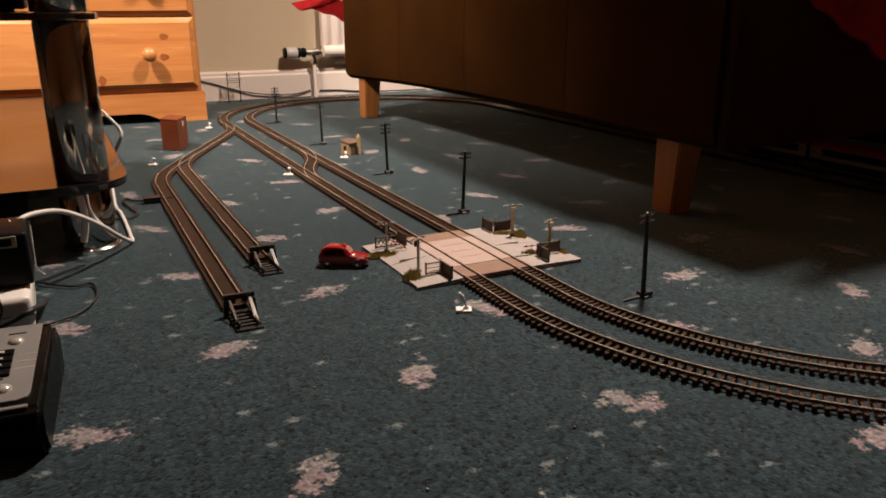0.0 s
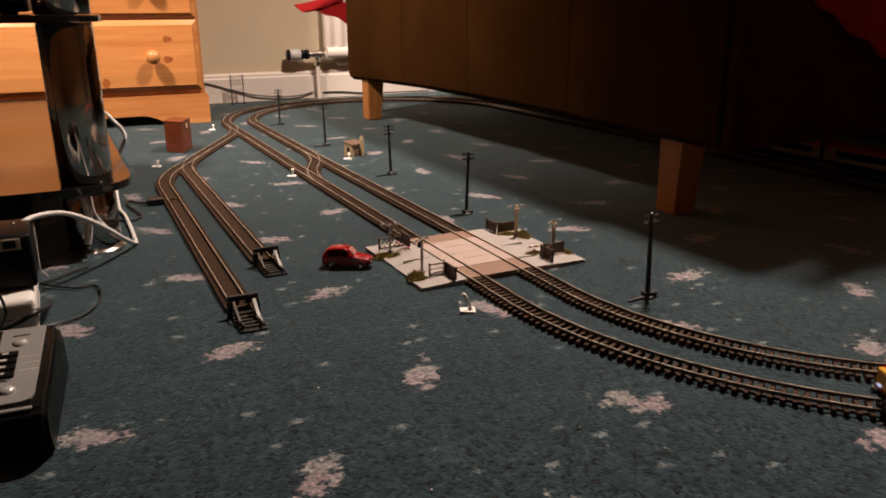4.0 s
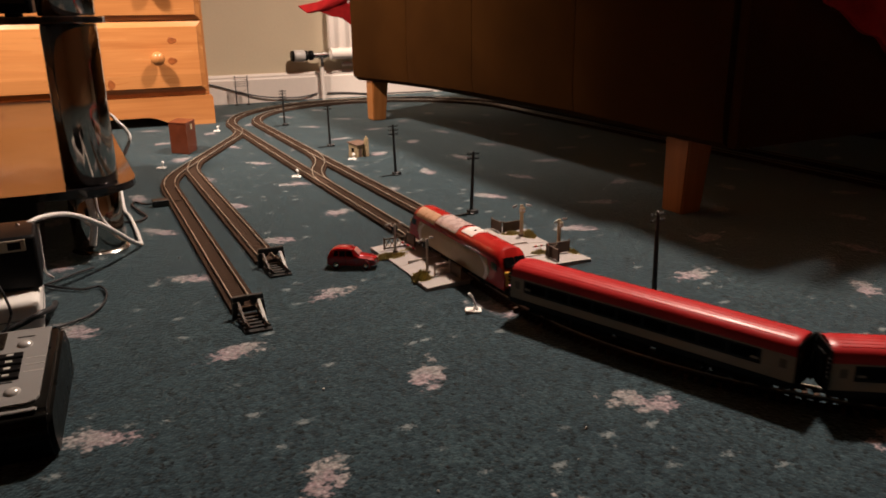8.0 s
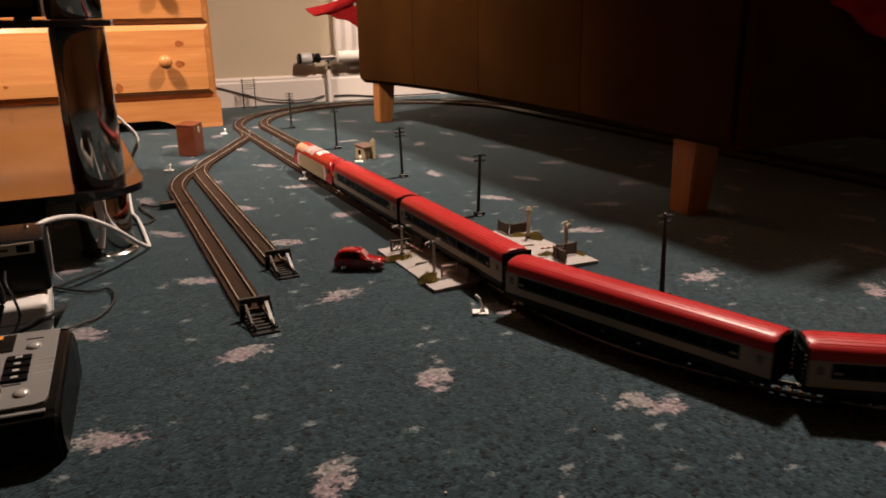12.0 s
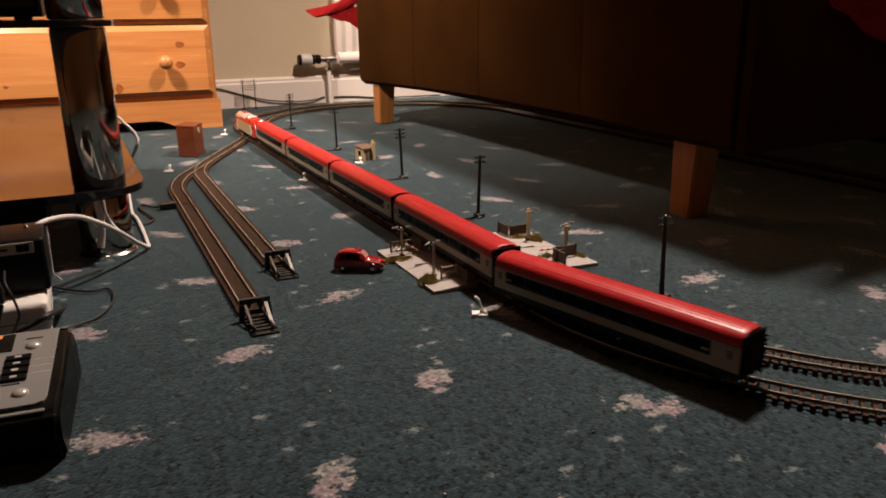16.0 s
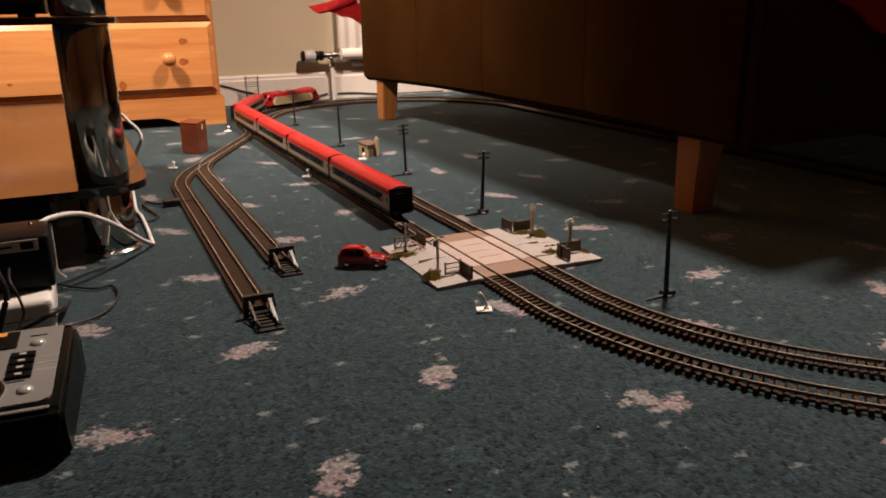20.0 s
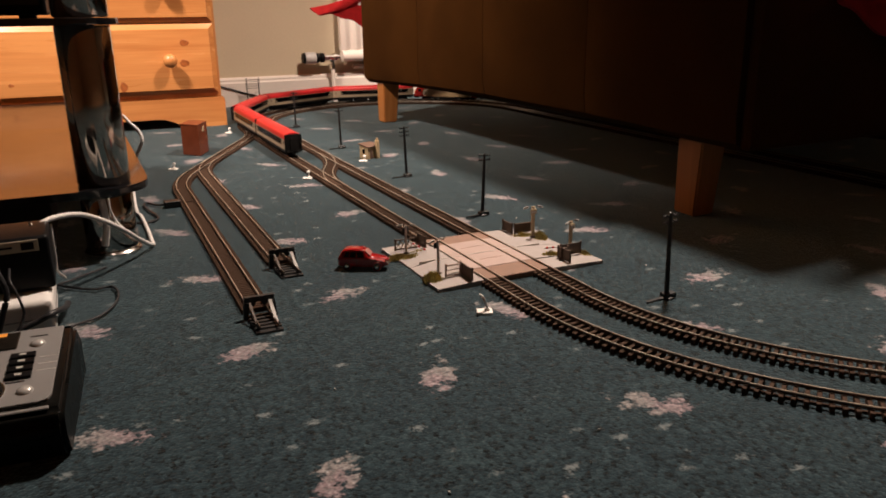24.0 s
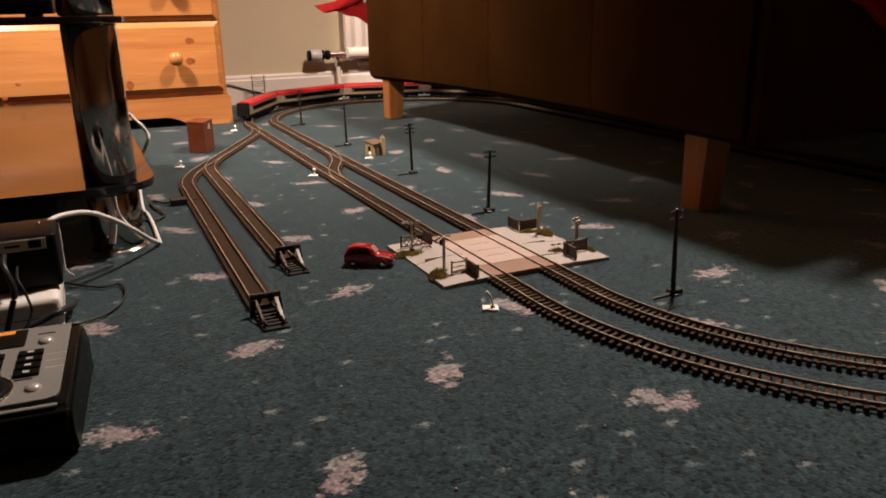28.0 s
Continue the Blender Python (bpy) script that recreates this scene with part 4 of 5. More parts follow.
    fence(0.112, 0.8430, 0, 0.028, False)
    signal(-0.045, 0.7464, 200, 0.040, False)
    signal(-0.047, 0.8343, 165, 0.036, False)
    signal(0.133, 0.7445, 15, 0.040, True)
    signal(0.127, 0.8208, -15, 0.042, True)
    barrier(-0.043, 0.8330, -35, 26, 0.0195)
    barrier(0.128, 0.7522, 162, 4, 0.0115)

    def tuft(name, cx, cy, rx, ry, h, count):
        bm = bmesh.new()
        for _ in range(count):
            a, r = rng.uniform(0, 6.283), math.sqrt(rng.random())
            x, y = cx + rx * r * math.cos(a), cy + ry * r * math.sin(a)
            hh = h * (1.1 - 0.8 * r) * rng.uniform(0.5, 1.2)
            for k in range(3):
                b = rng.uniform(0, 6.283)
                dx, dy = 0.0013 * math.cos(b), 0.0013 * math.sin(b)
                v = [bm.verts.new(p) for p in ((x - dx, y - dy, 0.001), (x + dx, y + dy, 0.001), (x + dx * 1.6 + rng.uniform(-.002, .002), y + dy * 1.6 + rng.uniform(-.002, .002), 0.003 + hh))]
                bm.faces.new(v)
        part(name, bm, GRASS, t, "olive scatter grass clump")

    tuft("grass", -0.058, 0.7339, 0.010, 0.011, 0.012, 320)
    tuft("grass", -0.030, 0.8320, 0.018, 0.006, 0.006, 300)
    tuft("grass", -0.062, 0.8290, 0.016, 0.007, 0.005, 260)
    tuft("grass", -0.046, 0.8200, 0.012, 0.006, 0.006, 180)
    tuft("grass", 0.118, 0.8343, 0.018, 0.006, 0.008, 240)
    tuft("grass", 0.136, 0.8188, 0.008, 0.012, 0.012, 200)
    tuft("grass", 0.104, 0.7440, 0.014, 0.005, 0.009, 240)
    tuft("grass", 0.146, 0.7348, 0.006, 0.013, 0.006, 140)
    for xa, xb in ((-0.050, -0.012), (-0.0065, 0.0065), (0.012, 0.055), (0.0605, 0.0735), (0.079, 0.115)):
        part("road_marking", box(xa, xb, 0.7872, 0.7886, top - 0.0002 if -0.012 < xa < 0.079 else 0.004, top + 0.0003), PALE_PAINT, t, "pale line across the road")
    for k, yy in enumerate((0.7640, 0.8130)):
        part("kerb_line", box(0.018, 0.049, yy, yy + 0.0007, top, top + 0.0002), BOARDING, t)


level_crossing()


# ---- telegraph poles ----
def telegraph_pole(x, y, lean=0.0, arms=2):
    t = thing("telegraph_pole", "black plastic model telegraph pole with crossarms", "telegraph pole", "telegraph poles", at=pose(x, y, 0))
    top = 0.0925
    m = pose(0, 0, 0.003, 0, lean, 0)
    part("mast", moved(spun([(0.0027, 0.0), (0.0024, 0.05), (0.0018, top - 0.003), (0.0003, top - 0.002)], (0, 0, 0), 10), m), POLE_BLACK, t, smooth=True)
    part("base", spun([(0.0075, 0.0004), (0.0075, 0.002), (0.0045, 0.0032), (0.0032, 0.007), (0.0004, 0.0075)], (0, 0, 0), 14), POLE_BLACK, t)
    bar = part("base_bar", outline([(-0.030, -0.0045), (-0.006, -0.003), (-0.006, 0.002), (-0.027, -0.001)], 0.0004, 0.0020), POLE_BLACK, t)
    part("base_block", box(-0.0055, 0.0095, -0.005, 0.005, 0.0006, 0.0062, 0.0008, 1), POLE_BLACK, t)
    for k in range(arms):
        z = top - 0.007 - k * 0.0068
        a = part("crossarm", moved(box(-0.0095, 0.0095, -0.0007, 0.0007, z, z + 0.0013), m), POLE_BLACK, t)
        for s in (-0.0085, -0.0045, 0.0045, 0.0085):
            part("insulator", moved(spun([(0.0003, z + 0.0013), (0.0007, z + 0.0014), (0.0008, z + 0.0030), (0.0003, z + 0.0033)], (s, 0, 0), 6), m), POLE_BLACK, a)
    return t


telegraph_pole(0.1398, 0.579, -2.0, 2)
telegraph_pole(0.1322, 0.968, 2.0, 2)
telegraph_pole(0.1418, 1.2763, -2.0, 3)
telegraph_pole(0.1335, 1.6284, -1.0, 2)
telegraph_pole(0.131, 1.9965, 0.0, 4)


def double_pole():
    t = thing("double_telegraph_pole", "black double telegraph pole with a ladder of crossarms", "telegraph pole", "telegraph poles", at=pose(0.1363, 2.5150, 0))
    for s in (-0.019, 0.019):
        part("mast", spun([(0.0017, 0.0), (0.0012, 0.093), (0.0003, 0.094)], (s, 0, 0), 10), POLE_BLACK, t, smooth=True)
        part("base", spun([(0.007, 0.0), (0.007, 0.002), (0.004, 0.004), (0.0004, 0.006)], (s, 0, 0), 12), POLE_BLACK, t)
    for k in range(5):
        z = 0.087 - 0.0068 * k
        a = part("crossarm", box(-0.024, 0.024, -0.0007, 0.0007, z, z + 0.0011), POLE_BLACK, t)
        for i in range(8):
            x = -0.0231 + 0.0066 * i
            part("insulator", spun([(0.0003, z + 0.0011), (0.0007, z + 0.0012), (0.0007, z + 0.0026), (0.0003, z + 0.0028)], (x, 0, 0), 6), POLE_BLACK, a)
    for s in (-1, 1):
        part("brace", tube([(s * 0.018, 0.0008, 0.030), (-s * 0.018, 0.0008, 0.050)], 0.0006, 5, 0), POLE_BLACK, t)


double_pole()


# ---- white point levers ----
def point_lever(x, y, turn, tall=0.014, lean=25, knob=False):
    t = thing("point_lever", "small white plastic point lever on a flat base", "point lever", "point levers", at=pose(x, y, 0, 0, 0, turn))
    part("base", box(-0.008, 0.008, -0.0065, 0.0065, 0.0, 0.0024, 0.0005, 1), LEVER_WHITE, t)
    part("bracket", box(0.0, 0.0050, -0.0022, 0.0022, 0.0024, 0.0052, 0.0006, 1), LEVER_WHITE, t)
    m = pose(0.003, 0, 0.0045, 0, lean, 0)
    part("arm", moved(box(-0.0010, 0.0010, -0.0010, 0.0010, 0, tall, 0.0003, 1), m), LEVER_WHITE, t)
    if knob:
        part("knob", moved(spun([(0.0004, -0.0032), (0.0024, -0.0022), (0.0033, 0.0), (0.0024, 0.0022), (0.0004, 0.0032)], (0, 0, tall + 0.002), 12), m), LEVER_WHITE, t, smooth=True)
    else:
        h = m @ pose(0, 0, tall - 0.0004, 0, lean * 1.3, 0)
        part("handle", moved(box(-0.0013, 0.0013, -0.0014, 0.0014, 0, tall * 0.42, 0.0005, 1), h), LEVER_WHITE, t)


point_lever(-0.0489, 0.6303, -25, 0.0125, -20)
point_lever(-0.0245, 1.3468, -25, 0.006, -5, True)
point_lever(0.1236, 1.4576, -25, 0.004, 0, True)
point_lever(-0.2327, 1.5569, -25, 0.005, 0, True)
point_lever(-0.0456, 1.9873, -25, 0.005, 0, True)


# ---- lineside hut, brown box, car, plug on the track ----
def hut():
    t = thing("lineside_hut", "cream model hut with dark roof and tall chimney", "model hut", at=pose(0.1485, 1.4900, 0, 0, 0, 25))
    a, b = 0.015, 0.012
    lean = [(-b, 0.0), (b, 0.0), (b, 0.0285), (-b, 0.0245)]
    part("wall", loft([[(x, y, z) for y, z in lean] for x in (-a, a)]), HUT_CREAM, t)
    bm = loft([[(x, -b - 0.0025, 0.0243), (x, b + 0.0025, 0.0293), (x, b + 0.0025, 0.0310), (x, -b - 0.0025, 0.0260)] for x in (-a - 0.0025, a + 0.0025)])
    part("roof", bm, HUT_ROOF, t, "dark sloping roof slab")
    for k in range(4):
        part("board", box(-a - 0.0004, -a, -b + 0.0010 + k * 0.006, -b + 0.0062 + k * 0.006, 0.0, 0.0100), HUT_CREAM, t)
    w = part("window", box(-a - 0.0006, -a + 0.0002, -0.0030, 0.0034, 0.011, 0.020), PANE, t)
    part("window_frame", box(-a - 0.0011, -a - 0.0006, -0.0040, 0.0044, 0.0202, 0.0214), CREAM_PLASTIC, w)
    part("door", box(-0.010, -0.002, -b - 0.0006, -b + 0.0002, 0.0, 0.019), HUT_ROOF, t)
    part("chimney", box(0.004, 0.012, -b - 0.0075, -b - 0.0007, 0.0, 0.037, 0.0004, 1), HUT_CREAM, t)
    part("chimney_pot", spun([(0.0024, 0.037), (0.0019, 0.0415), (0.0004, 0.042)], (0.008, -b - 0.004, 0), 10), HUT_CREAM, t)


hut()


def brown_box():
    x, y = -0.1617, 1.6838
    e1, e2 = Vector((-0.030, 0.036)), Vector((0.027, 0.056))
    p = [(0.0, 0.0), tuple(e2), tuple(e1 + e2), tuple(e1)]
    t = thing("wooden_box", "red-brown varnished wooden box standing on end", "box", at=pose(x, y, 0))
    part("case", outline(p, 0.0005, 0.0635, 0.0008), RED_BROWN, t)
    big = [tuple(Vector(q) + (Vector(q) - (e1 + e2) / 2) * 0.02) for q in p]
    part("lid", outline(big, 0.0638, 0.0670, 0.0005), RED_BROWN, t)
    c = e2 * 0.52
    d = e2.normalized()
    n = Vector((d.y, -d.x)) * 0.0012
    q = [tuple(c - d * 0.006 + n * 0.2), tuple(c + d * 0.006 + n * 0.2), tuple(c + d * 0.006 + n), tuple(c - d * 0.006 + n)]
    part("paper_label", outline(q, 0.049, 0.060), CREAM_PLASTIC, t, "small pale label")


brown_box()


def model_car():
    t = thing("model_car", "glossy red model taxi cab beside the crossing", "toy car", at=pose(-0.1078, 0.8193, 0.0, 0, 0, -33) @ Matrix.Diagonal((1, 1, 1.14, 1)))
    # sections along the length: x, half width, floor, shoulder, roof, roof half width
    secs = [(-0.0292, 0.0080, 0.0062, 0.0100, 0.0106, 0.0062), (-0.0286, 0.0096, 0.0048, 0.0122, 0.0136, 0.0072), (-0.0262, 0.0106, 0.0042, 0.0130, 0.0178, 0.0078), (-0.0228, 0.0109, 0.0040, 0.0132, 0.0208, 0.0082),
            (-0.0180, 0.0110, 0.0040, 0.0132, 0.0222, 0.0086), (-0.0100, 0.0110, 0.0040, 0.0132, 0.0226, 0.0088), (-0.0010, 0.0110, 0.0040, 0.0132, 0.0222, 0.0087), (0.0020, 0.0110, 0.0040, 0.0132, 0.0214, 0.0085),
            (0.0085, 0.0108, 0.0040, 0.0131, 0.0152, 0.0086), (0.0100, 0.0106, 0.0040, 0.0128, 0.0145, 0.0072), (0.0190, 0.0100, 0.0042, 0.0116, 0.0135, 0.0056), (0.0252, 0.0094, 0.0046, 0.0104, 0.0126, 0.0048), (0.0282, 0.0086, 0.0052, 0.0090, 0.0114, 0.0042), (0.0290, 0.0074, 0.0060, 0.0082, 0.0100, 0.0036)]
    rings = []
    for x, w, b, s, tp, tw in secs:
        half = [(w * 0.9, b), (w, b + (s - b) * 0.45), (w * 0.98, s), ((w * 0.86 + tw) / 2, (s + tp) / 2 + 0.0004), (tw * 0.94, tp - 0.0012), (tw * 0.70, tp - 0.0002), (tw * 0.30, tp)]
        rings.append([(x, p, z) for p, z in half] + [(x, -p, z) for p, z in reversed(half)])
    bm = loft(rings)
    bmesh.ops.subdivide_edges(bm, edges=bm.edges[:], cuts=1, smooth=0.6, use_grid_fill=True)
    part("body", bm, RED_CAR, t, smooth=True)
    for s in (-1, 1):
        for xa, xb, cut in ((-0.0212, -0.0150, 0.0022), (-0.0140, -0.0068, 0.0), (-0.0058, 0.0030, -0.0018)):
            lo, hi = 0.0140, 0.0196
            ring = lambda yl, yh: [(xa, s * yl, lo), (xb, s * yl, lo), (xb + min(0.0, cut), s * yh, hi), (xa + max(0.0, cut), s * yh, hi)]
            part("side_window", loft([ring(0.0090, 0.0082), ring(0.01065, 0.0095)]), CAR_GLASS, t)
        for x in (-0.0180, 0.0175):
            w = part("wheel", spun([(0.0005, -0.0016), (0.0036, -0.0016), (0.0042, -0.0008), (0.0042, 0.0012), (0.0034, 0.0018), (0.0005, 0.0018)], (x, s * 0.0096, 0.0043), 16, axis=1), BLACK_PLASTIC, t)
            part("hub_cap", spun([(0.0004, s * 0.0016), (0.0024, s * 0.0019), (0.0012, s * 0.0027), (0.0004, s * 0.0028)], (x, s * 0.0096, 0.0043), 12, axis=1), CHROME, w)
            part("mudguard", moved(spun([(0.0050, -0.0014), (0.0056, 0.0), (0.0050, 0.0016)], (0, 0, 0), 16, axis=1), pose(x, s * 0.0097, 0.0050)), RED_CAR, t, smooth=True)
        part("headlamp", spun([(0.0004, 0.0), (0.0018, 0.0004), (0.0019, 0.0018), (0.0004, 0.0026)], (0.0272, s * 0.0062, 0.0100), 12, axis=0), CHROME, t)
        part("door_seam", box(-0.0064, -0.0061, min(s * 0.0107, s * 0.01105), max(s * 0.0107, s * 0.01105), 0.0050, 0.0136), CAR_GLASS, t)
    ring = lambda d: [(0.0084 + d, -0.0074, 0.0154), (0.0084 + d, 0.0074, 0.0154), (0.0030 + d, 0.0068, 0.0205), (0.0030 + d, -0.0068, 0.0205)]
    # The screen's reflection is painted in as a pale pink colour.
    part("windscreen", loft([ring(0.0), ring(0.0012)]), CAR_SCREEN, t, "windscreen with a pale reflection in its colour")
    part("roof_sign", box(0.0002, 0.0016, -0.0030, 0.0030, 0.0218, 0.0236, 0.0003, 1), RED_CAR, t)
    part("front_bumper", box(0.0288, 0.0300, -0.0082, 0.0082, 0.0046, 0.0060, 0.0004, 1), CHROME, t)
    part("rear_bumper", box(-0.0302, -0.0290, -0.0082, 0.0082, 0.0046, 0.0060, 0.0004, 1), CHROME, t)
    part("grille", box(0.0285, 0.0294, -0.0026, 0.0026, 0.0058, 0.0098, 0.0004, 1), CHROME, t)


model_car()


def power_clip():
    t = thing("track_power_clip", "black power clip with lead at the siding", "power clip")
    part("clip", box(-0.2850, -0.2610, 1.2330, 1.2500, 0.0005, 0.0110, 0.001, 1), POLE_BLACK, t)
    part("contact_bar", box(-0.2609, -0.2370, 1.2400, 1.2440, 0.0058, 0.0072, 0.0002, 1), SLEEPER_BROWN, t)
    part("lead", tube([(-0.2846, 1.2415, 0.0055), (-0.2950, 1.2500, 0.0040), (-0.3060, 1.2750, 0.0030), (-0.3130, 1.2640, 0.0030), (-0.3110, 1.2330, 0.0030), (-0.3020, 1.1850, 0.0030), (-0.3030, 1.1650, 0.0030), (-0.3200, 1.1500, 0.0030), (-0.3540, 1.1700, 0.0030), (-0.4021, 1.2100, 0.0030)], 0.0017, 6), CABLE_BLACK, t, smooth=True)


power_clip()


def lint():
    """Tiny white bits lying on the carpet."""
    rng = random.Random(21)
    bm = bmesh.new()
    spots = [(0.190, 0.671), (0.197, 0.573), (0.164, 0.925), (0.382, 0.499), (0.157, 0.386), (-0.084, 0.395), (-0.213, 0.376), (-0.235, 0.540), (-0.287, 0.952)]
    spots += [(rng.uniform(-0.3, 0.5), rng.uniform(0.3, 1.8)) for _ in range(16)]
    for k, (x, y) in enumerate(spots):
        r = 0.0011 if k < 9 else rng.uniform(0.0004, 0.0008)
        spun([(r * 0.5, 0.0004), (r, 0.0008), (r * 0.6, 0.0018), (r * 0.1, 0.0020)], (x, y, 0), 6, bm)
    tagged(part("carpet_lint", bm, WHITE_PLASTIC), "tiny white specks of lint on the carpet", "lint", kind="stuff")


lint()

# ---- controller, power block, flex ----
def controller():
    t = thing("train_controller", "grey and black model train controller with buttons and dials", "controller", at=pose(-0.4265, 0.521, 0, 0, 0, -5.2) @ pose(0.4195, -0.522, 0))
    x0, x1, y0, y1 = -0.600, -0.4195, 0.522, 0.650
    za, zb = 0.0385, 0.051

    def ztop(y):
        return za + (zb - za) * (y - y0) / (y1 - y0)

    side = [(y0 + 0.010, 0.0), (y1 + 0.02, 0.0), (y1 + 0.022, 0.030), (y1 + 0.004, zb - 0.002), (y1, zb), (y0 + 0.006, za + 0.001), (y0, za - 0.006), (y0 - 0.001, 0.020)]
    bm = loft([[(x, y, z) for y, z in side] for x in (x0, x1)])
    bmesh.ops.bevel(bm, geom=bm.edges[:], offset=0.0035, segments=3, affect="EDGES")
    part("case", bm, CASE_BLACK, t, "black moulded case", True)
    tilt = math.degrees(math.atan2(zb - za, y1 - y0))
    m = pose(0, y0, za, tilt, 0, 0)
    d = math.hypot(y1 - y0, zb - za)
    pad = [(x0 + 0.008, 0.013), (x1 - 0.016, 0.016), (x1 - 0.0105, 0.0185), (x1 - 0.0085, 0.024), (x1 - 0.0080, d - 0.002), (x0 + 0.008, d - 0.002)]
    panel = part("panel", moved(outline(pad, 0.0002, 0.0024, 0.0006), m), GREY_PANEL, t, "silver grey control panel")
    part("slot", moved(box(x1 - 0.051, x1 - 0.009, 0.007, 0.0105, 0.0, 0.0016, 0.0005, 1), m), GREY_PANEL, t)
    part("display", moved(box(-0.555, -0.4575, 0.0960, 0.1230, 0.0025, 0.0036, 0.0006, 1), m), SCREEN_DARK, panel, "dark display window")
    part("display_line", moved(box(-0.545, -0.4665, 0.1165, 0.1215, 0.0037, 0.0040), m), ORANGE_LIT, panel, "glowing orange display strip")
    for i in range(2):
        for j in range(4):
            x, y = -0.4515 - i * 0.026, 0.0820 - j * 0.0098
            b = part("button", moved(box(x - 0.0085, x + 0.0085, y - 0.0036, y + 0.0036, 0.0025, 0.0048, 0.0009, 2), m), BLACK_PLASTIC, panel, "black push button")
            part("button_mark", moved(box(x - 0.0022, x + 0.0022, y - 0.0012, y + 0.0012, 0.0049, 0.0051), m), WHITE_PLASTIC, b)
    for x, y in ((-0.4437, 0.1005), (-0.4452, 0.0322)):
        part("dome", moved(spun([(0.0056, 0.0024), (0.0052, 0.0036), (0.0032, 0.0050), (0.0004, 0.0054)], (x, y, 0), 18), m), SILVER_KEY, panel, "small silver dome key", True)
    for x, y in ((-0.4440, 0.1132), (-0.4530, 0.0460)):
        part("legend", moved(box(x - 0.006, x + 0.006, y - 0.0007, y + 0.0007, 0.0024, 0.0027), m), BLACK_PLASTIC, panel)
    for k in range(3):
        part("groove", moved(box(-0.4405, -0.4280, 0.058 + k * 0.010, 0.0586 + k * 0.010, 0.0024, 0.0026), m), WHITE_PLASTIC, panel)
    dial = part("dial", moved(spun([(0.0195, 0.0024), (0.0190, 0.004), (0.0160, 0.0050), (0.0150, 0.0150), (0.0135, 0.0165), (0.0004, 0.0165)], (-0.4790, 0.0360, 0), 30), m), BLACK_PLASTIC, panel, "large black speed dial", True)
    part("dial_ring", moved(spun([(0.0215, 0.0024), (0.0212, 0.0031), (0.0198, 0.0031), (0.0198, 0.0024)], (-0.4790, 0.0360, 0), 30), m), CHROME, dial)


controller()


def power_block():
    t = thing("extension_block", "white mains extension block on the carpet", "extension block", at=pose(0.004, 0, 0))
    bm = box(-0.640, -0.4385, 0.768, 0.870, 0.0, 0.036, 0.008, 4)
    part("case", bm, BLOCK_WHITE, t, smooth=True)
    part("seam", box(-0.6405, -0.4380, 0.7675, 0.8705, 0.0175, 0.0185), GREY_PANEL, t)
    for x in (-0.60, -0.52):
        part("socket_plate", box(x - 0.03, x + 0.03, 0.806, 0.864, 0.0355, 0.0372, 0.0008, 1), BLOCK_WHITE, t)
    a = thing("mains_adaptor", "black mains adaptor plugged into the white block", "power adaptor", at=pose(0.0090, 0, 0))
    part("case", box(-0.560, -0.4400, 0.797, 0.866, 0.0378, 0.0905, 0.004, 3), BLACK_PLASTIC, a, smooth=True)
    part("rating_label", box(-0.555, -0.4490, 0.7956, 0.7968, 0.0770, 0.0880, 0.0003, 1), LABEL_BUFF, a, "buff printed rating label")
    for k in range(5):
        part("print_line", box(-0.550 + k * 0.0165, -0.537 + k * 0.0165, 0.7950, 0.7956, 0.0815, 0.0835), BLACK_PLASTIC, a)
    part("print_box", box(-0.4640, -0.4530, 0.7950, 0.7956, 0.0790, 0.0862), BLACK_PLASTIC, a)


power_block()


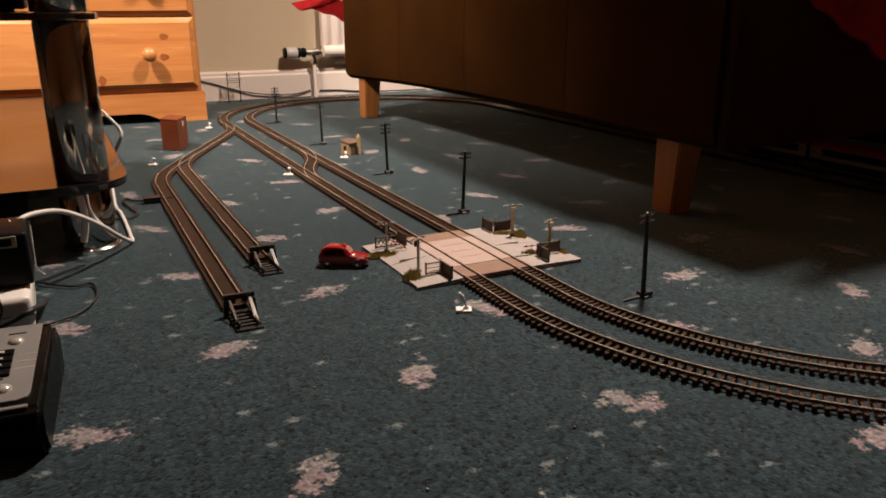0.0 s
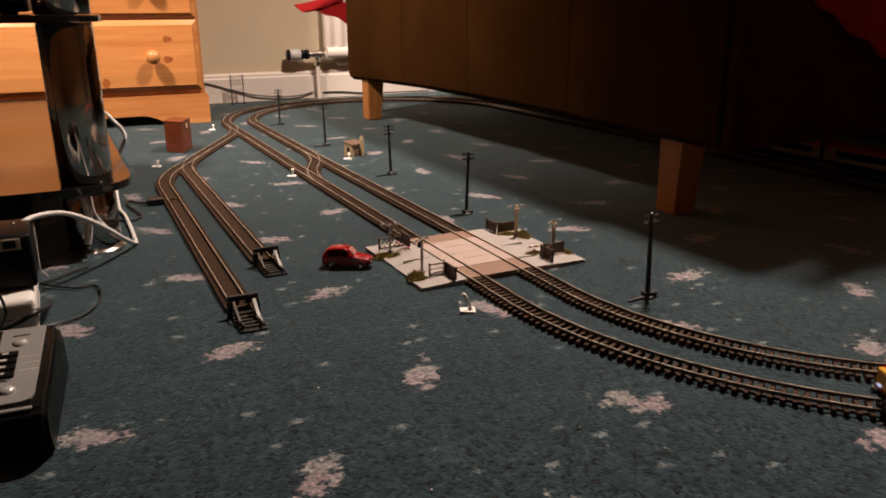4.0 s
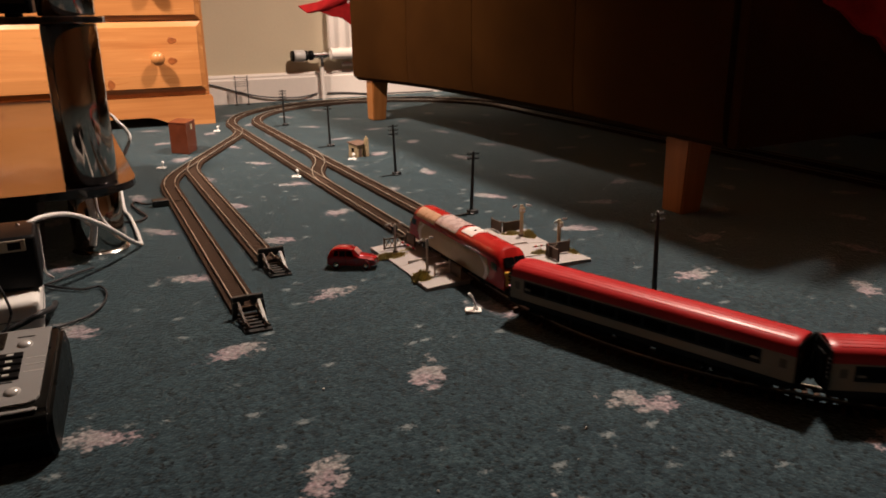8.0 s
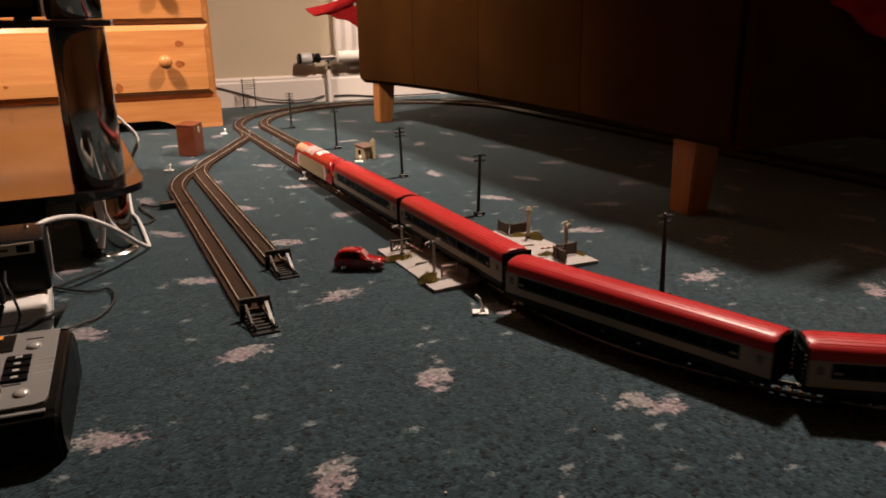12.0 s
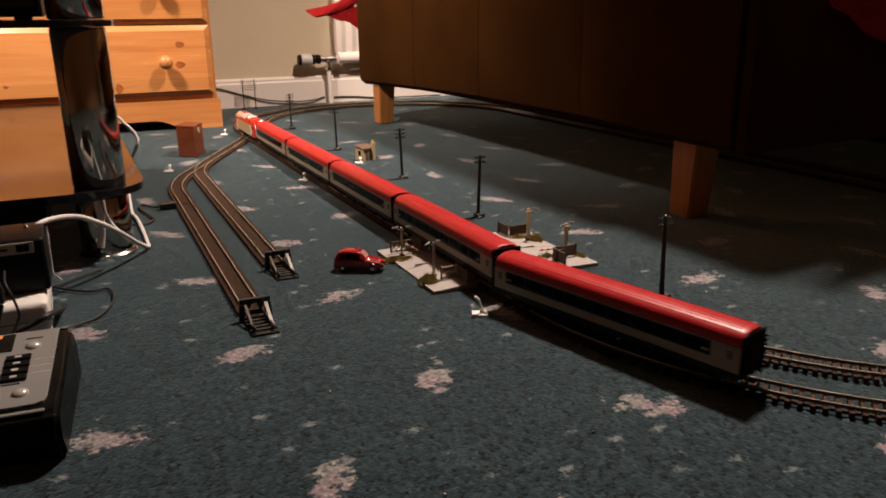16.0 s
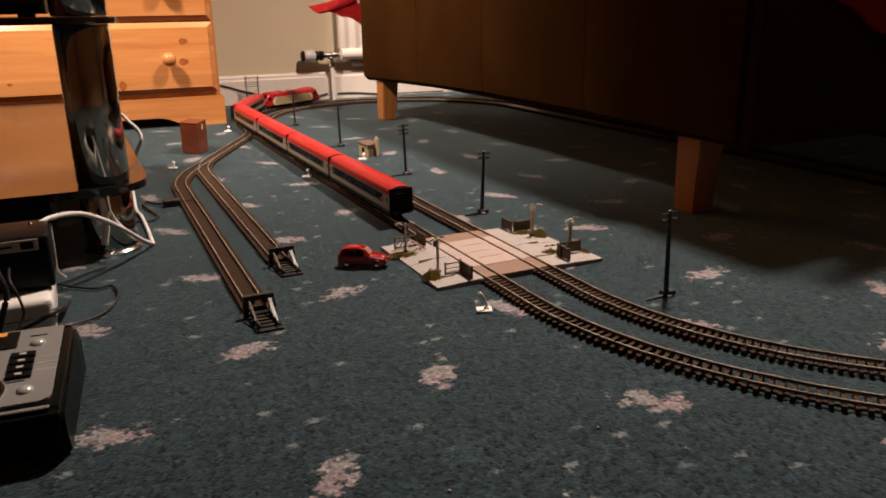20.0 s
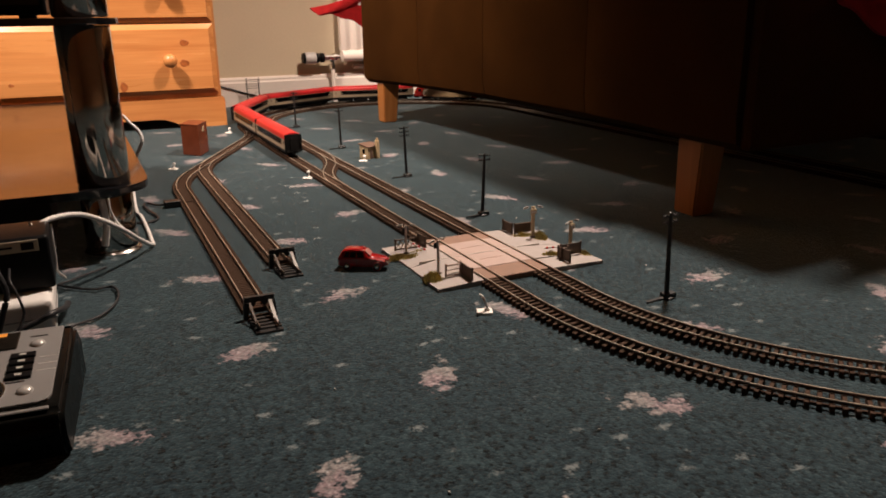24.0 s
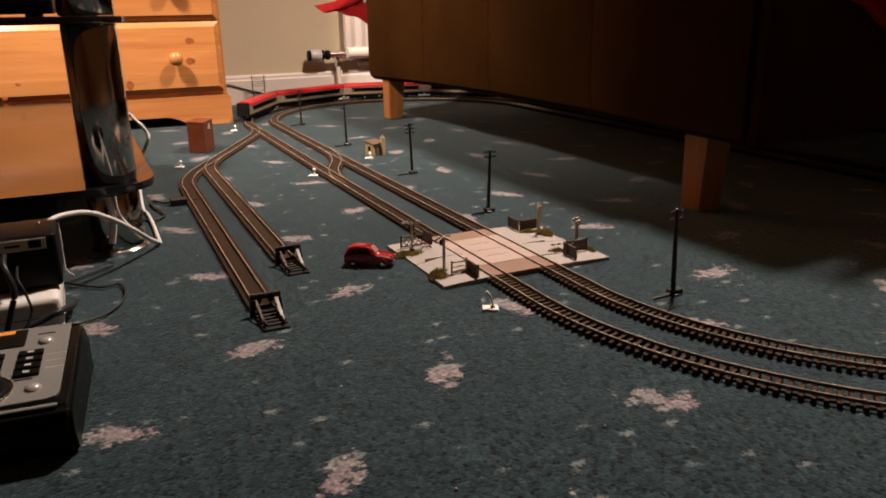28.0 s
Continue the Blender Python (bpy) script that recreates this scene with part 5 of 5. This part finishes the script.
def flex():
    t = thing("white_flex", "thick white mains flex looping beside the stand", "cable")
    part("sheath", tube([(-0.4483, 0.8471, 0.0899), (-0.4429, 0.8518, 0.0868), (-0.4278, 0.8659, 0.0903), (-0.4037, 0.8894, 0.0860), (-0.3821, 0.9128, 0.0719), (-0.3592, 0.9458, 0.0488), (-0.3389, 0.9881, 0.0219), (-0.3238, 1.0263, 0.0035),
                          (-0.3227, 1.0540, 0.0030), (-0.3221, 1.1180, 0.0030), (-0.3233, 1.1891, 0.0030), (-0.3270, 1.2180, 0.0040), (-0.3262, 1.2597, 0.0138), (-0.3235, 1.3012, 0.0442), (-0.3155, 1.3102, 0.0667), (-0.3016, 1.3053, 0.0951), (-0.3018, 1.3099, 0.1088), (-0.3141, 1.3148, 0.1255), (-0.3305, 1.3428, 0.1390), (-0.3876, 1.4173, 0.1463)], 0.0028, 10), CABLE_WHITE, t, smooth=True)
    part("thin_lead", tube([(-0.4301, 0.8660, 0.0843), (-0.4304, 0.8660, 0.0620), (-0.4309, 0.8679, 0.0434), (-0.4304, 0.8708, 0.0311), (-0.4247, 0.8803, 0.0201)], 0.0013, 8), CABLE_WHITE, t, smooth=True)
    part("plug_tail", tube([(-0.3771, 0.9937, 0.0767), (-0.3753, 0.9918, 0.0578), (-0.3764, 0.9918, 0.0399), (-0.3802, 0.9919, 0.0199)], 0.0042, 8), CABLE_WHITE, t, smooth=True)
    part("thin_lead", tube([(-0.3693, 0.9888, 0.0787), (-0.3686, 0.9888, 0.0628), (-0.3639, 0.9887, 0.0495), (-0.3564, 0.9743, 0.0419)], 0.0012, 8), CABLE_WHITE, t, smooth=True)
    b = thing("black_leads", "thin black leads coiled on the carpet", "cable")
    part("plug_lead", tube([(-0.4700, 0.7530, 0.0090), (-0.4660, 0.7540, 0.0148), (-0.4490, 0.7560, 0.0205), (-0.4350, 0.7610, 0.0250), (-0.4265, 0.8000, 0.0150), (-0.4253, 0.8424, 0.0050)], 0.0028, 10), CABLE_BLACK, b, "thick black plug lead", True)
    part("lead", tube([(-0.4413, 0.7649, 0.0030), (-0.4178, 0.7787, 0.0030), (-0.3969, 0.7920, 0.0030), (-0.3821, 0.8190, 0.0030), (-0.3761, 0.8535, 0.0030), (-0.3814, 0.8803, 0.0030), (-0.3988, 0.8793, 0.0030), (-0.4212, 0.8973, 0.0030), (-0.4354, 0.9151, 0.0030)], 0.0014, 8), CABLE_BLACK, b, smooth=True)
    part("lead", tube([(-0.4354, 0.9151, 0.0030), (-0.4228, 0.9234, 0.0030), (-0.4025, 0.9412, 0.0030), (-0.3835, 0.9543, 0.0030)], 0.0014, 8), CABLE_BLACK, b, smooth=True)
    part("lead", tube([(-0.4670, 0.7900, 0.0640), (-0.4656, 0.7600, 0.0615), (-0.4616, 0.7520, 0.0527), (-0.4584, 0.7520, 0.0357), (-0.4597, 0.7520, 0.0276), (-0.4644, 0.7480, 0.0185), (-0.4720, 0.7440, 0.0040)], 0.0012, 8), CABLE_BLACK, b, smooth=True)
    part("lead", tube([(-0.4760, 0.7900, 0.0760), (-0.4743, 0.7600, 0.0740), (-0.4690, 0.7520, 0.0538), (-0.4748, 0.7520, 0.0342), (-0.4819, 0.7500, 0.0134), (-0.4850, 0.7440, 0.0040)], 0.0026, 8), CABLE_BLACK, b, smooth=True)


flex()

# ---- the train ----
def bogie(parent, y, wheels=2, span=0.0170, name="bogie"):
    b = part(name, box(-0.0125, 0.0125, y - span - 0.006, y + span + 0.006, 0.0155, 0.0185, 0.0006, 1), UNDERFRAME, parent, "black bogie")
    for s in (-1, 1):
        bm = outline([(y - span - 0.006, 0.012), (y - span - 0.004, 0.0165), (y + span + 0.004, 0.0165), (y + span + 0.006, 0.012), (y + 0.006, 0.0120), (y + 0.004, 0.0105), (y - 0.004, 0.0105), (y - 0.006, 0.0120)], s * 0.0125 - 0.001, s * 0.0125 + 0.001)
        moved(bm, Matrix(((0, 0, 1, 0), (1, 0, 0, 0), (0, 1, 0, 0), (0, 0, 0, 1))))
        part("side_frame", bm, UNDERFRAME, b)
        for k in range(wheels):
            wy = y - span + 2 * span * k / (wheels - 1)
            part("wheel", spun([(0.0004, -0.0012), (0.0068, -0.0012), (0.0068, 0.0006), (0.0076, 0.0008), (0.0076, 0.0014), (0.0004, 0.0015)], (s * 0.0080, wy, 0.0152), 16, axis=0), WHEEL_STEEL, b, "worn steel wheel")


def carriage():
    """A long carriage: red roof, charcoal window band, silver-grey lower sides. Local y runs forward."""
    t = thing("carriage", "red-roofed silver-grey model railway carriage with dark window band", "model carriage", "carriages of the train")
    h, w = 0.1335, 0.0176
    z0, zb, zc, z1, zt = 0.0190, 0.0318, 0.0440, 0.0462, 0.0585
    side = lambda lo, hi, wid: [[(-wid, y, lo), (wid, y, lo), (wid, y, hi), (-wid, y, hi)] for y in (-h, h)]
    part("lower_body", loft(side(0.0242, zb - 0.0001, w)), SILVER_PAINT, t, "silver-grey lower side")
    part("eave_strip", loft(side(zc + 0.0001, zc + 0.0014, w)), SILVER_PAINT, t, "silver-grey strip over the windows")
    for y0, y1 in ((-h, -h + 0.0250), (h - 0.0160, h)):
        part("end_bay", box(-w, w, y0, y1, zb, zc), SILVER_PAINT, t, "silver-grey end of the body")
    part("skirt", loft(side(z0, 0.0241, w - 0.0002)), DARK_BAND, t, "charcoal skirt below the silver side")
    part("cant_rail", loft(side(zc + 0.0015, z1, w + 0.0003)), RED_PAINT, t, "red strip under the roof")
    ya, yb, n = -h + 0.0251, h - 0.0161, 9
    bay = (yb - ya - 0.0030) / n
    for s in (-1, 1):
        xa, xb = sorted((s * (w - 0.0010), s * (w + 0.0003)))
        part("window_band", box(xa, xb, ya, yb, zb, 0.0338), DARK_BAND, t, "charcoal strip under the windows")
        part("window_band", box(xa, xb, ya, yb, 0.0424, zc), DARK_BAND, t, "charcoal strip over the windows")
        for i in range(n + 1):
            part("window_post", box(xa, xb, ya + i * bay, ya + i * bay + 0.0030, 0.0339, 0.0423), DARK_BAND, t, "charcoal post between windows")
        xa, xb = sorted((s * (w - 0.0004), s * (w - 0.0001)))
        for i in range(n):
            part("window", box(xa, xb, ya + i * bay + 0.0031, ya + (i + 1) * bay - 0.0001, 0.0339, 0.0423), TINTED, t, "smoked clear window")
    roof = []
    for y, k in ((-h, 0.93), (-h + 0.0015, 0.975), (-h + 0.005, 1.0), (h - 0.005, 1.0), (h - 0.0015, 0.975), (h, 0.93)):
        ring = [(w * k, y, z1 + 0.0001)]
        for i in range(1, 16):
            a = math.pi * i / 16
            ring.append((w * k * math.copysign(abs(math.cos(a)) ** 0.82, math.cos(a)), y, z1 + 0.0001 + (zt - z1) * k * math.sin(a) ** 0.75))
        ring.append((-w * k, y, z1 + 0.0001))
        roof.append(ring)
    roofp = part("roof", loft(roof), RED_PAINT, t, "ribbed red roof", True)
    for x in (-0.0118, -0.0085, -0.0045, 0.0, 0.0045, 0.0085, 0.0118):
        zz = z1 + (zt - z1) * math.sqrt(max(0.0, 1 - (abs(x) / w) ** 2.45)) ** 0.78
        part("roof_rib", box(x - 0.0004, x + 0.0004, -h + 0.006, h - 0.006, zz - 0.0012, zz + 0.0002, 0.0001, 1), RED_GLOSS, roofp)
    for s in (-1, 1):
        x = s * (w + 0.0002)
        x += s * 0.0002
        part("band_label", box(min(x, x + s * 0.0003), max(x, x + s * 0.0003), -h + 0.0268, -h + 0.0328, 0.0352, 0.0372), SILVER_PAINT, t, "small pale mark at the band's end")
        part("band_label", box(min(x, x + s * 0.0003), max(x, x + s * 0.0003), h - 0.0240, h - 0.0180, 0.0352, 0.0372), SILVER_PAINT, t, "small pale mark at the band's end")
        x = s * w
        for yc in (-h + 0.0085, h - 0.0085):
            d = part("door", box(min(x, x + s * 0.0004), max(x, x + s * 0.0004), yc - 0.0055, yc + 0.0055, 0.0244, zc), SILVER_PAINT, t, "silver-grey carriage door")
            part("door_window", box(min(x, x + s * 0.0007), max(x, x + s * 0.0007), yc - 0.0026, yc + 0.0026, 0.0345, 0.0415), SMOKED, d, "smoked door window")
        e = s * h
        part("end_wall", box(-w + 0.0004, w - 0.0004, min(e, e + s * 0.0012), max(e, e + s * 0.0012), z0, 0.0550, 0.0004, 1), UNDERFRAME, t, "black carriage end")
        for k in range(8):
            for q in (-1, 1):
                xa, xb = sorted((q * (w - 0.0032), q * (w + 0.0006)))
                ya, yb = sorted((e + s * 0.0012, e + s * 0.0026))
                zk = z0 + 0.002 + k * 0.0037
                part("end_step", box(xa, xb, ya, yb, zk, zk + 0.0016), UNDERFRAME, t)
        part("gangway", box(-0.0065, 0.0065, min(e + s * 0.0012, e + s * 0.0024), max(e + s * 0.0012, e + s * 0.0024), z0 + 0.001, 0.0480, 0.0005, 1), UNDERFRAME, t, "black corridor connector")
        part("coupling", box(-0.0012, 0.0012, min(e - s * 0.01, e + s * 0.0048), max(e - s * 0.01, e + s * 0.0048), 0.0130, 0.0155, 0.0003, 1), UNDERFRAME, t)
        for bx in (-0.0105, 0.0105):
            part("buffer", spun([(0.0004, e), (0.0012, e + s * 0.0001), (0.0012, e + s * 0.0032), (0.0026, e + s * 0.0034), (0.0024, e + s * 0.0042), (0.0004, e + s * 0.0043)], (bx, 0, 0.0205), 10, axis=1), WHEEL_STEEL, t)
        bogie(t, s * 0.0920)
    part("underframe", box(-0.0155, 0.0155, -h + 0.004, h - 0.004, 0.0170, 0.0190, 0.0004, 1), UNDERFRAME, t)
    for a, b, x0, x1 in ((-0.062, -0.020, -0.0150, 0.0150), (-0.012, 0.018, -0.0150, 0.0150), (0.026, 0.064, -0.0150, 0.0150)):
        part("equipment_box", box(x0, x1, a, b, 0.0110, 0.0169, 0.0008, 1), UNDERFRAME, t)
    return t


def locomotive():
    """Double-cab locomotive: red cabs and roof, silver body side, pale roof panels, yellow end band. Local y runs forward."""
    t = thing("locomotive", "red and silver model diesel locomotive with lit end lamps", "model locomotive")
    h, w = 0.1075, 0.0176
    z0, z1, zt = 0.0185, 0.0440, 0.0580

    def ring(y, k, dz, wz):
        tw = w * wz * (0.86 + 0.14 * k)
        pts = [(-w * wz, y, z0), (w * wz, y, z0), (w * wz, y, z0 + 0.010), (tw, y, z1 + dz)]
        for i in range(1, 12):
            a = math.pi * i / 12
            pts.append((tw * math.copysign(abs(math.cos(a)) ** 0.93, math.cos(a)), y, z1 + dz + (zt - z1) * k * math.sin(a) ** 0.93))
        pts += [(-tw, y, z1 + dz), (-w * wz, y, z0 + 0.010)]
        return pts

    mid = 0.078
    part("centre_body", loft([ring(-mid, 1, 0, 1), ring(mid, 1, 0, 1)]), LOCO_RED, t, "red body shell", True)
    for s in (-1, 1):
        rings = [ring(s * mid, 1, 0, 1), ring(s * (h - 0.019), 1, 0, 1), ring(s * (h - 0.015), 0.96, -0.0005, 1.0), ring(s * (h - 0.010), 0.64, -0.003, 0.99), ring(s * (h - 0.003), 0.18, -0.0075, 0.975), ring(s * (h - 0.0008), 0.08, -0.0092, 0.96), ring(s * h, 0.04, -0.0110, 0.94)]
        cab = part("cab", loft(rings), LOCO_RED, t, "red sloping cab", True)
        # windscreen, yellow band, lamps
        for x0, x1 in ((-0.0128, -0.0009), (0.0009, 0.0128)):
            bm = loft([[(x0, s * (h - 0.0052), 0.0392), (x1, s * (h - 0.0052), 0.0392), (x1 * 0.9, s * (h - 0.0110), 0.0480), (x0 * 0.9, s * (h - 0.0110), 0.0480)],
                       [(x0, s * (h - 0.0026), 0.0402), (x1, s * (h - 0.0026), 0.0402), (x1 * 0.9, s * (h - 0.0086), 0.0494), (x0 * 0.9, s * (h - 0.0086), 0.0494)]])
            part("windscreen", bm, PANE, cab, "dark windscreen")
        part("yellow_band", box(-0.0150, 0.0150, min(s * (h - 0.003), s * (h + 0.0008)), max(s * (h - 0.003), s * (h + 0.0008)), 0.0222, 0.0372, 0.0008, 1), YELLOW_PAINT, cab, "yellow warning band")
        part("buffer_beam", box(-0.0158, 0.0158, min(s * (h - 0.006), s * (h + 0.0008)), max(s * (h - 0.006), s * (h + 0.0008)), 0.0150, 0.0200, 0.0008, 1), UNDERFRAME, cab)
        for x in (-0.0090, 0.0090):
            part("end_lamp", box(x - 0.0026, x + 0.0026, min(s * (h - 0.001), s * (h + 0.0012)), max(s * (h - 0.001), s * (h + 0.0012)), 0.0232, 0.0256, 0.0004, 1), TAIL_LIT if s < 0 else HEAD_LIT, cab, "lit end lamp")
        for bx in (-0.0105, 0.0105):
            part("buffer", spun([(0.0004, s * h), (0.0014, s * (h + 0.0002)), (0.0014, s * (h + 0.0034)), (0.0032, s * (h + 0.0036)), (0.0030, s * (h + 0.0044)), (0.0004, s * (h + 0.0045))], (bx, 0, 0.0195), 10, axis=1), WHEEL_STEEL, cab)
        part("coupling", box(-0.0012, 0.0012, min(s * (h - 0.01), s * (h + 0.0040)), max(s * (h - 0.01), s * (h + 0.0040)), 0.0115, 0.0140, 0.0003, 1), UNDERFRAME, t)
        bogie(t, s * 0.0610)
        # side: silver panel with slanted pale ends, cab door and window
        x = s * w
        lo, hi = (x, x + s * 0.0003) if s > 0 else (x - 0.0003, x)
        pan = [(-0.0741, z0 + 0.0002), (0.0741, z0 + 0.0002), (0.0817, 0.0300), (0.0760, 0.0432), (-0.0760, 0.0432), (-0.0817, 0.0300)]
        part("side_panel", loft([[(xx, y, z) for y, z in pan] for xx in (lo, hi)]), LOCO_SIDE, t, "beige-silver body side panel")
        for e in (-1, 1):
            pts = [(e * 0.0750, z0 + 0.0014), (e * 0.0798, 0.0270), (e * 0.0775, 0.0350), (e * 0.0660, 0.0425), (e * 0.0620, 0.0425), (e * 0.0720, 0.0340), (e * 0.0735, 0.0270), (e * 0.0695, z0 + 0.0014)]
            if e < 0:
                pts.reverse()
            part("swoosh", loft([[(xx, y, z) for y, z in pts] for xx in ((hi, hi + 0.0002) if s > 0 else (lo - 0.0002, lo))]), ROOF_WHITE, t, "white slanted flash")
            yc = e * 0.0905
            part("cab_window", box(min(x, x + s * 0.0004), max(x, x + s * 0.0004), yc - 0.0048, yc + 0.0048, 0.0352, 0.0425), PANE, t, "dark cab side window")
        for k in range(7):
            y = -0.045 + k * 0.0125
            part("side_grille", box(min(x, x + s * 0.0005), max(x, x + s * 0.0005), y - 0.0045, y + 0.0045, 0.0372, 0.0420), LOCO_SIDE, t, "beige-silver ventilation grille")
    part("fuel_tank", box(-0.0150, 0.0150, -0.030, 0.030, 0.0105, 0.0184, 0.0020, 2), UNDERFRAME, t)
    part("underframe", box(-0.0160, 0.0160, -h + 0.006, h - 0.006, 0.0165, 0.0184), UNDERFRAME, t)
    # roof panels: front and rear end along the loco, and the arc they cover from its left side (1.0) over the top
    for a, b, u0, u1, mat, tag in ((0.0860, 0.0400, 0.60, 0.93, ROOF_TAN, "faded tan panel on the roof's shoulder"), (0.0385, -0.0085, 0.38, 0.86, ROOF_PALE, "pale pink roof panel"), (-0.0150, -0.0380, 0.36, 0.74, ROOF_WHITE, "white roof hatch")):
        rr = []
        for y in (a, b):
            r = []
            for off, order in ((0.0006, range(13)), (-0.0012, reversed(range(13)))):
                for i in order:
                    ang = math.pi * (u0 + (u1 - u0) * i / 12)
                    c, sn = math.cos(ang), math.sin(ang)
                    r.append((w * math.copysign(abs(c) ** 0.93, c) * (1.006 if off > 0 else 0.97), y, z1 + (zt - z1) * sn ** 0.93 + off))
            rr.append(r)
        part("roof_panel", loft(rr), mat, t, tag, True)
    part("hatch_catch", spun([(0.0014, zt + 0.0004), (0.0014, zt + 0.0012), (0.0003, zt + 0.0013)], (-0.003, -0.030, 0), 10), UNDERFRAME, t, "black catch on the roof hatch")
    return t


LOCO = locomotive()
LOCO.scale = (1.0, 1.09, 1.0)
FIRST = carriage()
TRAIN = [LOCO, FIRST] + [copy_thing(FIRST, pose(0, 0, 0)) for _ in range(4)]

# ---- sleepers one by one on the nearest track ----
def place_sleepers():
    for t, line, q0, q1, side, n, drop in LATER:
        for i in range(n):
            x, y, h = line.at(q0 + (q1 - q0) * (i + 0.5) / n, side)
            ob = new("sleeper", SLEEPER)
            ob.parent = t
            ob.matrix_basis = pose(x, y, -drop, 0, 0, h - 90)


place_sleepers()


# ---- how the train runs ----
def head(t):
    """Distance of the train's nose along the oval at t seconds, in metres."""
    return Q0 - 0.138 + 0.1428 * (t - 5.5)


def motions():
    times = [i * 0.4 for i in range(71)]
    for k, ob in enumerate(TRAIN):
        mid = 0.1092 if k == 0 else 0.2346 + 0.2756 * (k - 0.5)
        reach = 0.065 if k == 0 else 0.092
        rows = []
        for t in times:
            q = head(t) - mid
            q += 0.014 * min(1.0, max(0.0, (q - Q0 + 0.2) / 0.4))
            xa, ya, _ = MAIN.at(q + reach)
            xb, yb, _ = MAIN.at(q - reach)
            rows.append((t, pose((xa + xb) / 2, (ya + yb) / 2, 0.0, 0, 0, math.degrees(math.atan2(ya - yb, xa - xb)) - 90)))
        walk(ob, rows)


motions()
